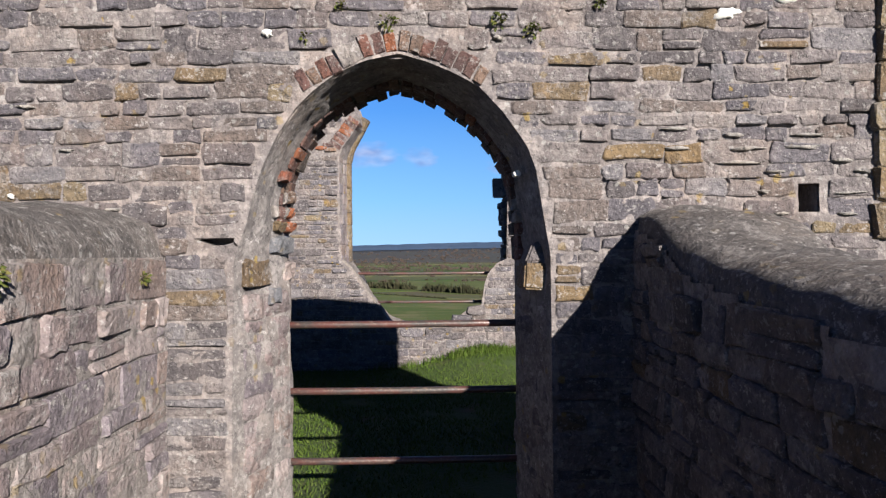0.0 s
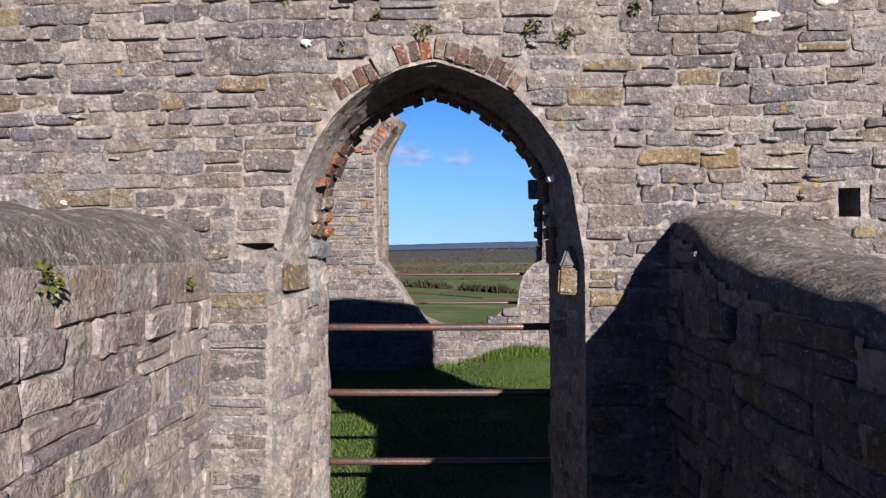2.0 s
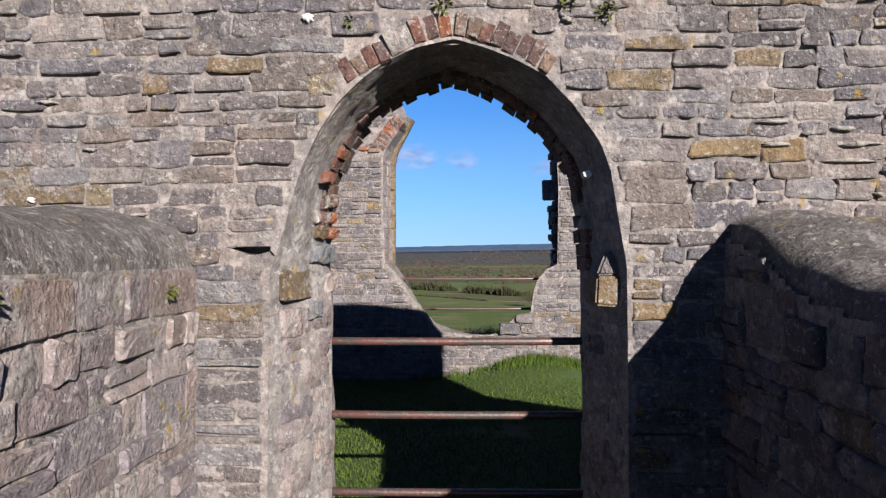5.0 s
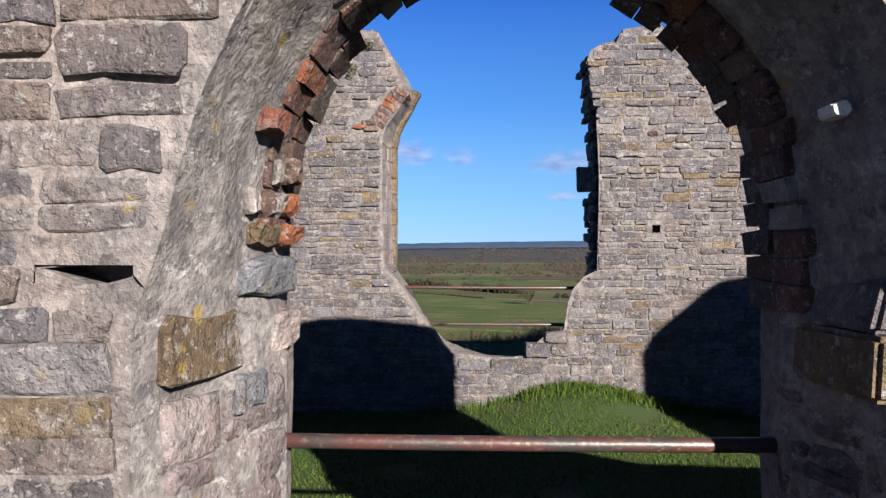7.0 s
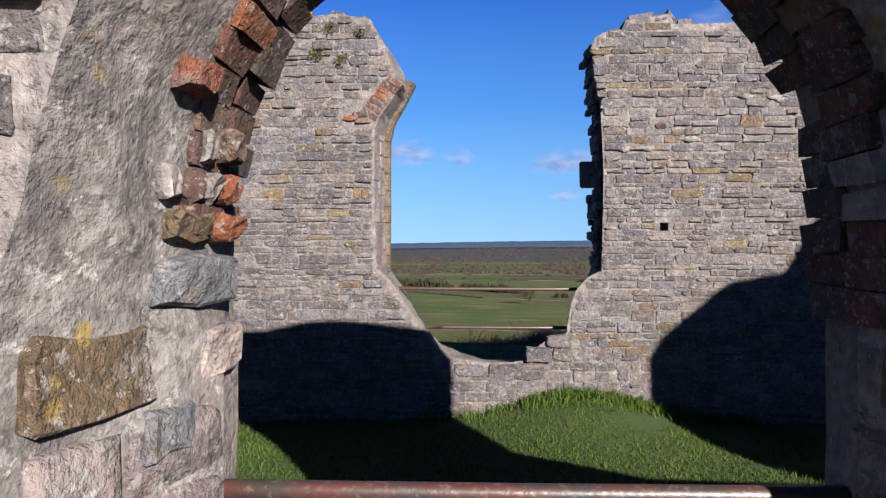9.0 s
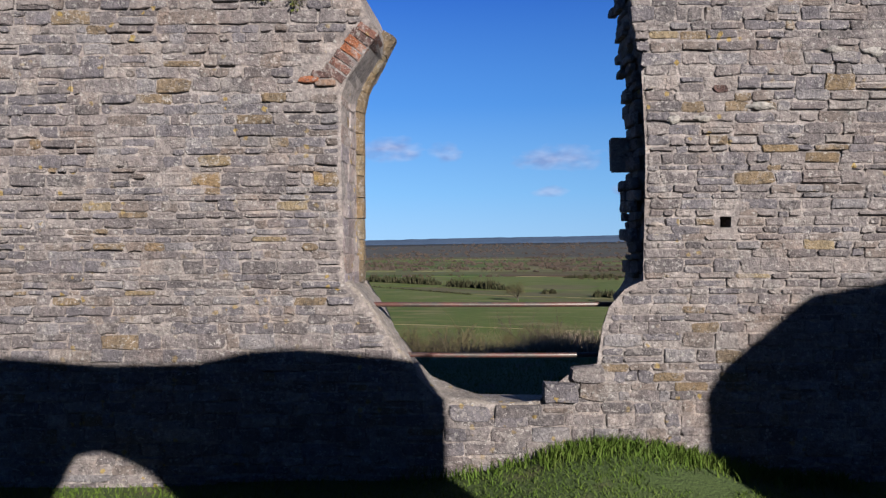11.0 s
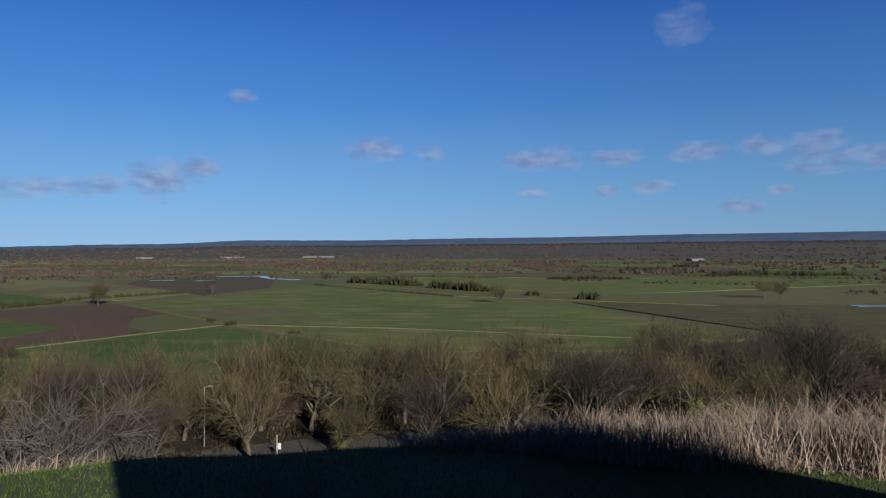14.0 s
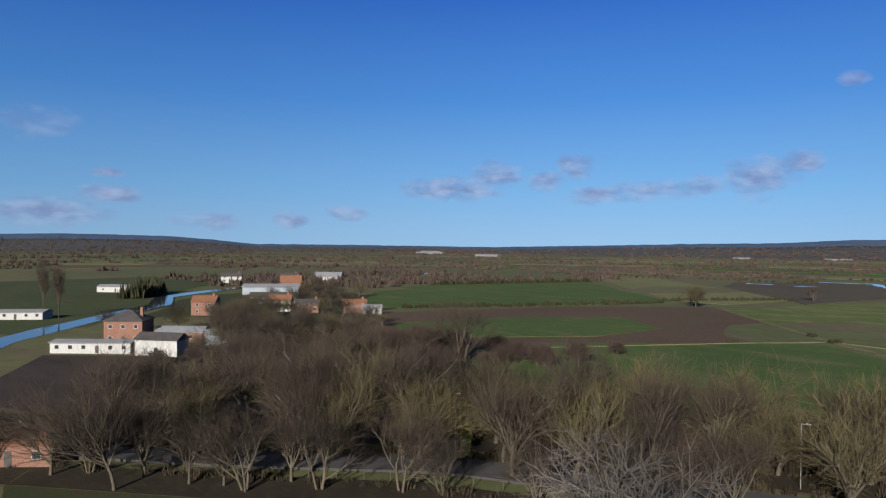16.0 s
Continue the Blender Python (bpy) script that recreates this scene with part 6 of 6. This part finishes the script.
def dress_wall_b():
    rng = random.Random(31)
    outline = [(-7.9, -0.5), (-7.9, 4.2), (-6.0, 4.5), (-3.0, 4.66)] + GAP_FRONT + [(4.4, 4.46), (5.8, 4.26), (7.2, 3.9), (8.0, 3.3), (8.55, 2.9), (8.9, 2.3), (9.0, -0.5)]
    body = in_poly(outline)

    def inside(u, v):
        if 0.9 < u < 1.7 and v > 1.66:
            u = u + 0.02 - 0.06 * noise.noise((v * 9.0, 0.0, 5.0))
        return body(u, v) and body(u - 0.02, v) and body(u + 0.02, v) and not (1.86 < u < 2.04 and 2.07 < v < 2.26) and not (-1.85 < u < -1.0 and 3.44 < v < 3.95 and v < 3.5 + (u + 1.85) * 0.75 and v > 3.44 + max(0, (u + 1.3)) * 0.9)

    def P(u, v, d):
        return (u, YB + wobble(u + 31, v) - d, v)

    ochre = [(-2.03, 3.26), (-1.81, 3.14), (-1.56, 2.58), (-1.65, 2.58), (-2.58, 2.56), (-1.85, 2.31), (-3.56, 2.29), (-3.18, 1.58), (2.56, 2.82), (2.19, 1.71), (1.52, 0.75), (-2.12, 2.04), (-2.62, 2.76), (3.0, 3.4), (2.75, 2.75), (2.3, 2.55), (2.9, 1.95), (1.55, 3.85)]
    cells = courses(inside, -7.9, 8.8, -0.5, 4.66, rng, (0.055, 0.135), (0.11, 0.42))
    mortar_bed(wall_b, P, lambda U, V: mask_poly(outline, U, V) & ~((U > 1.9) & (U < 2.0) & (V > 2.11) & (V < 2.22)) & ~((U > 0.9) & (U < 1.26) & (V > 1.66) & (V < 4.2)), -4.6, 5.0, -0.4, 4.7, 0.024, 0.009, 0.0, None, cells, GAP_FRONT)
    lay(wall_b, P, cells, rng, (-0.1, 2.2), 300, (0.006, 0.020), ochre, (), (0.002, 0.010))
    vs, fs = stone_geo(P, 1.84, 1.97, 3.30, 3.37, 0.03, rng)
    part("red_brick", mesh_of("red_brick", vs, fs, M_BRICK), None, wall_b)
    # rough edges of the reveal
    jamb = [(1.20, 1.66), (1.19, 2.2), (1.19, 2.84), (1.17, 3.5), (1.11, 3.86), (1.08, 4.16), (1.16, 4.36)]
    z = 1.66
    while z < 4.36:
        h = rng.uniform(0.05, 0.12)
        x = float(np.interp(z + h / 2, [p[1] for p in jamb], [p[0] for p in jamb])) + rng.uniform(-0.035, 0.045)
        y0 = YB + rng.uniform(0.10, 0.2)
        while y0 < YB + 0.40:
            ln = min(rng.uniform(0.16, 0.34), YB + rng.uniform(0.5, 0.62) - y0)
            sh = rng.uniform(-0.012, 0.012) + 0.12 * max(0.0, YB + 0.40 - y0 - ln / 2)

            def Q(u, v, d, x=x, y0=y0, z=z, sh=sh):
                return (x + sh - d, y0 + u, z + v)
            vs, fs = stone_geo(Q, 0, ln, 0, h, rng.uniform(0.004, 0.02), rng, 0.004, 0.014)
            part("reveal_stone", mesh_of("reveal_stone", vs, fs, M_STONE_O, True), None, wall_b)
            y0 += ln
        z += h
    for (x, z) in resample([p for p in GAP_FRONT if p[0] < -1.35 and 1.6 < p[1] < 3.4], 11):
        y0 = YB
        while y0 < YB + 0.5:
            ln = rng.uniform(0.14, 0.3)
            h = 0.165

            def Q(u, v, d, x=x, y0=y0):
                return (x + 0.13 * (y0 + u - YB) + d - 0.01, y0 + u, z + v)
            vs, fs = stone_geo(Q, 0, ln, -h / 2, h / 2, rng.uniform(0.006, 0.02), rng, 0.003, 0.015)
            part("reveal_stone", mesh_of("reveal_stone", vs, fs, M_STONE_PALE if rng.random() > 0.12 else M_OCHRE), None, wall_b)
            y0 += ln
    # dressed ochre edge of the old window, curving into the start of its arch
    edge = resample([(-1.345, 1.62), (-1.345, 2.2), (-1.345, 2.8), (-1.345, 3.25), (-1.325, 3.4), (-1.27, 3.55), (-1.19, 3.70), (-1.09, 3.86), (-1.02, 4.0)], 13)
    for a, b in zip(edge, edge[1:]):
        t = Vector((b[0] - a[0], b[1] - a[1])).normalized()
        o = Vector((t[1], -t[0]))
        prof = [(-0.10, 0.50), (0.0, 0.50), (0.035, 0.56), (0.035, 0.70), (0.0, 0.80), (-0.10, 0.84)]
        vs = []
        for q, s in ((a, 0.004), (b, -0.004)):
            for off, dy in prof:
                vs.append((q[0] + t[0] * s + o[0] * off + rng.uniform(-0.003, 0.003), YB + dy, q[1] + t[1] * s + o[1] * off + rng.uniform(-0.003, 0.003)))
        fs = [[i, (i + 1) % 6, 6 + (i + 1) % 6, 6 + i] for i in range(6)] + [[5, 4, 3, 2, 1, 0], [6, 7, 8, 9, 10, 11]]
        part("dressed_stone", mesh_of("dressed_stone", vs, fs, M_OCHRE), None, wall_b)
    # bricks left from the window's arch
    arch = [(-1.43, 3.40), (-1.36, 3.50), (-1.27, 3.62), (-1.17, 3.75), (-1.10, 3.85)]
    pts = resample(arch, 8)
    for a, b in zip(pts, pts[1:]):
        t = Vector((b[0] - a[0], b[1] - a[1])).normalized()
        voussoir(wall_b, ((a[0] + b[0]) / 2, (a[1] + b[1]) / 2), t, Vector((-t[1], t[0])), YB - 0.03, YB + 0.3, math.dist(a, b), rng.uniform(0.17, 0.22), rng, M_BRICK)
    for x, z in ((-1.72, 3.44), (-1.60, 3.49), (-1.57, 3.415)):
        vs, fs = stone_geo(P, x - 0.09, x + 0.09, z - 0.032, z + 0.032, 0.03, rng, 0.002, 0.01)
        part("brick", mesh_of("brick", vs, fs, M_BRICK), None, wall_b)
    # squared blocks left on the broken side of the sill
    for c, pr in (((0.34, 0.64, 0.575, 0.755), 0.07), ((0.58, 0.89, 0.755, 0.905), 0.05), ((0.66, 0.90, 0.60, 0.75), 0.035), ((-0.1, 0.33, 0.43, 0.555), 0.03), ((-0.5, -0.12, 0.42, 0.55), 0.028)):
        vs, fs = stone_geo(P, *c, pr, rng, 0.003, 0.02)
        part("sill_block", mesh_of("sill_block", vs, fs, M_STONE_O), None, wall_b)
    # the block that sticks out of the broken edge
    bm = bmesh.new()
    bmesh.ops.create_cube(bm, size=1)
    for v in bm.verts:
        v.co = Vector((1.37 + v.co.x * 0.62 + rng.uniform(-0.01, 0.01), 13.13 + v.co.y * 0.14, 2.83 + v.co.z * 0.33 + rng.uniform(-0.01, 0.01)))
    bmesh.ops.bevel(bm, geom=bm.edges, offset=0.015, segments=2, affect="EDGES")
    part("projecting_block", bm, M_STONE_O, wall_b)
    # weathered slopes and sill
    f, k = [p for p in GAP_FRONT if p[1] < 1.66 and p[0] < 0.35], [p for p in GAP_BACK if p[1] < 1.64 and p[0] < 0.35]
    f, k = resample(f, 40), resample(k, 40)
    verts, faces, rows = [], [], 9
    for (a, b) in zip(f, k):
        for r in range(rows):
            s = r / (rows - 1)
            x, z, y = a[0] + (b[0] - a[0]) * s, a[1] + (b[1] - a[1]) * s, YB - 0.02 + s * 0.86
            q = 0.03 * noise.noise((x * 4, y * 4, z * 4)) + 0.012 * noise.noise((x * 15, y * 15, z * 15))
            verts.append((x + 0.015 + q * 0.6, y, z + 0.015 + q))
    for i in range(39):
        for r in range(rows - 1):
            faces.append([i * rows + r, (i + 1) * rows + r, (i + 1) * rows + r + 1, i * rows + r + 1])
    n = len(verts)
    verts += [(x - 0.06, y, z - 0.08) for x, y, z in verts]
    faces += [[q + n for q in fc[::-1]] for fc in faces]
    for i in range(39):
        faces += [[i * rows, i * rows + n, (i + 1) * rows + n, (i + 1) * rows], [i * rows + rows - 1, (i + 1) * rows + rows - 1, (i + 1) * rows + rows - 1 + n, i * rows + rows - 1 + n]]
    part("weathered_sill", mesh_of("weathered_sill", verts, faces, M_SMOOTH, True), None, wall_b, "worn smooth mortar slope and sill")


def dress_spurs():
    rng = random.Random(41)

    def PL(u, v, d):
        return (-1.575 + 0.6 * wobble(u, v + 9) + 0.013 + d, u, v)

    def PR(u, v, d):
        return (1.155 - 0.6 * wobble(u + 5, v) - 0.013 - d, u, v)
    cl = courses(lambda u, v: True, 0.6, 5.56, -0.2, 1.74, rng, (0.07, 0.24), (0.10, 0.46))
    cr = courses(lambda u, v: v < spur_top_r(u) - 0.1, 0.6, 5.56, -0.2, 1.9, rng, (0.08, 0.18), (0.14, 0.42))
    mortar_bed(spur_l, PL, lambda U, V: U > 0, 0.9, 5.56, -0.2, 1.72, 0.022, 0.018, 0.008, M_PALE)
    mortar_bed(spur_r, PR, lambda U, V: V < np.interp(U, *SPUR_R) - 0.12, 0.9, 5.56, -0.2, 1.84, 0.03, 0.018, 0.006, None, cr)
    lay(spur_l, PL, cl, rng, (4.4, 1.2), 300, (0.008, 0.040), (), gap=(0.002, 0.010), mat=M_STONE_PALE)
    lay(spur_r, PR, cr, rng, (4.4, 1.4), 200, (0.010, 0.04), gap=(0.001, 0.008))


def lime_splash(parent, P, u, v, w, h, rng, mat=None):
    """A ragged patch of white lime on the face."""
    n = 22
    ph = rng.uniform(0, 9)
    rim = []
    for i in range(n):
        a = 2 * math.pi * i / n
        k = 0.75 + 0.5 * noise.noise((math.cos(a) * 1.6 + ph, math.sin(a) * 1.6, ph)) + rng.uniform(-0.12, 0.12)
        rim.append((u + math.cos(a) * w * k, v + math.sin(a) * h * k))
    vs = [P(a, b, 0.012) for a, b in rim] + [P(u + (a - u) * 0.8, v + (b - v) * 0.8, 0.036) for a, b in rim] + [P(u, v, 0.04)]
    fs = [[i, (i + 1) % n, n + (i + 1) % n, n + i] for i in range(n)] + [[n + i, n + (i + 1) % n, 2 * n] for i in range(n)]
    part("lime_patch", mesh_of("lime_patch", vs, fs, mat or M_WHITE, True), None, parent)


def wall_plant(at, size, rng, label, out=(0, -1, 0)):
    """A small leafy tuft rooted in a joint."""
    at, out = Vector(at), Vector(out)
    verts, faces = [], []
    for _ in range(int(110 * (size / 0.1) ** 1.3)):
        d = (out * rng.uniform(0.1, 0.9) + Vector((rng.gauss(0, 0.5), rng.gauss(0, 0.3), rng.gauss(0.1, 0.5)))).normalized()
        c = at + d * size * 0.75 * rng.uniform(0.05, 1.0) ** 0.6
        s1 = d.orthogonal().normalized()
        s1 = s1 * math.cos(rng.uniform(0, 6)) + d.cross(s1) * math.sin(rng.uniform(0, 6))
        ln, w = rng.uniform(0.015, 0.03), rng.uniform(0.006, 0.011)
        k = len(verts)
        verts += [c, c + d * ln * 0.5 + s1 * w, c + d * ln + Vector((0, 0, -0.006)), c + d * ln * 0.5 - s1 * w, c + s1 * 0.004]
        faces += [[k, k + 1, k + 2], [k, k + 2, k + 3], [k, k + 4, k + 1]]
    ob = tagged(new("wall_plant"), label, "plant", "wall plants")
    ob.location = at
    leaves = tagged(part("leaves", mesh_of("leaves", [v - at for v in verts], faces, M_WEED), None, ob, "small green leaves"), kind="stuff")
    tip = out * size * 0.5 + Vector((0, 0, size * 0.2))
    root = -out * 0.03
    u = out.orthogonal().normalized() * 0.006
    w = out.cross(u)
    ring = [u, w, -u, -w]
    vs = [root + q * 1.4 for q in ring] + [tip * 0.5 + q for q in ring] + [tip]
    fs = [[i, (i + 1) % 4, 4 + (i + 1) % 4, 4 + i] for i in range(4)] + [[4 + i, 4 + (i + 1) % 4, 8] for i in range(4)]
    part("stem", mesh_of("stem", vs, fs, M_TWIG), None, ob, "thin brown woody stem")
    return ob


def cap_stones(wall, line, y0, y1, rng):
    """Loose, weathered stones along a broken wall top."""
    pts = [Vector((x, 0, z)) for x, z in line]
    for a, b in zip(pts, pts[1:]):
        s, ln = 0.0, (b - a).length
        while s < ln - 0.05:
            w = min(rng.uniform(0.12, 0.36), ln - s)
            for ya, yb in ((y0, (y0 + y1) / 2), ((y0 + y1) / 2, y1)):
                if rng.random() < 0.22:
                    continue
                q, e = a.lerp(b, s / ln), a.lerp(b, (s + w) / ln)
                h = rng.uniform(0.03, 0.10)
                vs = []
                for dz, k in ((-0.04, 0.0), (h * 0.75, 0.004), (h, 0.025)):
                    for p, y, sx, sy in ((q, ya, 1, 1), (e, ya, -1, 1), (e, yb, -1, -1), (q, yb, 1, -1)):
                        vs.append((p.x + sx * (k + 0.004) + rng.uniform(-0.008, 0.008), y + sy * (k + 0.004) + rng.uniform(-0.012, 0.012), p.z + dz + rng.uniform(-0.01, 0.01)))
                fs = [[3, 2, 1, 0], [8, 9, 10, 11]] + [[r + i, r + (i + 1) % 4, r + 4 + (i + 1) % 4, r + 4 + i] for r in (0, 4) for i in range(4)]
                part("cap_stone", mesh_of("cap_stone", vs, fs, M_STONE_O), None, wall)
            s += w


def grow_wall_plants():
    rng = random.Random(77)
    tuft = "small green leafy tuft growing from a joint in the rubble wall"
    for x, z, s in ((-0.54, 3.17, 0.07), (-0.28, 3.08, 0.1), (-0.76, 3.0, 0.06), (0.96, 3.19, 0.07), (0.36, 3.09, 0.11), (0.56, 3.03, 0.1), (2.2, 3.26, 0.06), (-1.1, 3.3, 0.06)):
        wall_plant((x, YA - 0.03, z), s * 0.72, rng, tuft)
    dry = "brown-green tuft growing on top of the ruined wall"
    for x, z, s in ((-2.1, 4.2, 0.14), (-1.82, 4.13, 0.12), (-1.95, 4.5, 0.1), (-1.6, 4.45, 0.09), (3.05, 4.46, 0.12), (3.4, 4.44, 0.1)):
        wall_plant((x, YB - 0.05, z), s, rng, dry)
    wall_plant((-1.56, 3.9, 1.68), 0.09, rng, "small green fern in a joint of the low wall", (1, 0, 0.2))
    wall_plant((-1.56, 5.2, 1.62), 0.05, rng, "small green fern in a joint of the low wall", (1, 0, 0.2))


dress_wall_a()
dress_doorway()
dress_wall_b()
dress_spurs()
_rng = random.Random(5)
for _u, _v, _w, _h in ((1.70, 3.13, 0.09, 0.045), (2.06, 3.24, 0.08, 0.055), (-2.43, 2.09, 0.025, 0.018), (-0.97, 3.02, 0.035, 0.03)):
    lime_splash(wall_a, lambda u, v, d: (u, YA + wobble(u, v) - d, v), _u, _v, _w, _h, _rng)
for _u, _v, _w in ((1.38, 2.46, 0.10), (1.74, 2.42, 0.09), (2.18, 2.42, 0.14), (1.41, 2.345, 0.12), (1.81, 2.34, 0.13), (2.15, 2.35, 0.16), (1.76, 2.26, 0.15), (2.38, 2.27, 0.10), (2.5, 2.21, 0.07),
                   (1.98, 2.205, 0.09), (1.91, 2.09, 0.05), (2.42, 2.08, 0.12), (2.01, 1.96, 0.06), (2.41, 1.955, 0.09), (-2.12, 2.02, 0.10), (-2.37, 2.03, 0.09), (-1.86, 2.01, 0.06), (-2.34, 2.6, 0.07), (-2.12, 2.35, 0.06), (0.36, 2.99, 0.05)):
    lime_splash(wall_a, lambda u, v, d: (u, YA + wobble(u, v) - d, v), _u, _v, _w, _rng.uniform(0.010, 0.019), _rng, M_LIME)
for _u, _v, _w, _h in ((1.50, 3.07, 0.10, 0.045), (2.27, 3.19, 0.15, 0.05), (1.75, 3.08, 0.12, 0.04), (2.9, 3.68, 0.13, 0.04), (3.25, 3.66, 0.1, 0.05), (2.55, 2.92, 0.07, 0.03), (1.35, 2.15, 0.08, 0.03), (1.3, 3.35, 0.05, 0.02)):
    lime_splash(wall_b, lambda u, v, d: (u, YB + wobble(u + 31, v) - d, v), _u, _v, _w, _h, _rng, M_PALE if _w < 0.09 else M_LIME)
grow_wall_plants()
cap_stones(wall_b, [(-3.6, 4.61), (-3.0, 4.66), (-2.4, 4.64), (-1.9, 4.68), (-1.52, 4.62)], YB - 0.02, YB + 0.8, _rng)
cap_stones(wall_b, [(1.28, 4.42), (1.46, 4.45), (1.54, 4.57), (2.0, 4.63), (2.1, 4.51), (2.6, 4.52), (3.3, 4.54), (4.4, 4.48)], YB - 0.02, YB + 0.8, _rng)
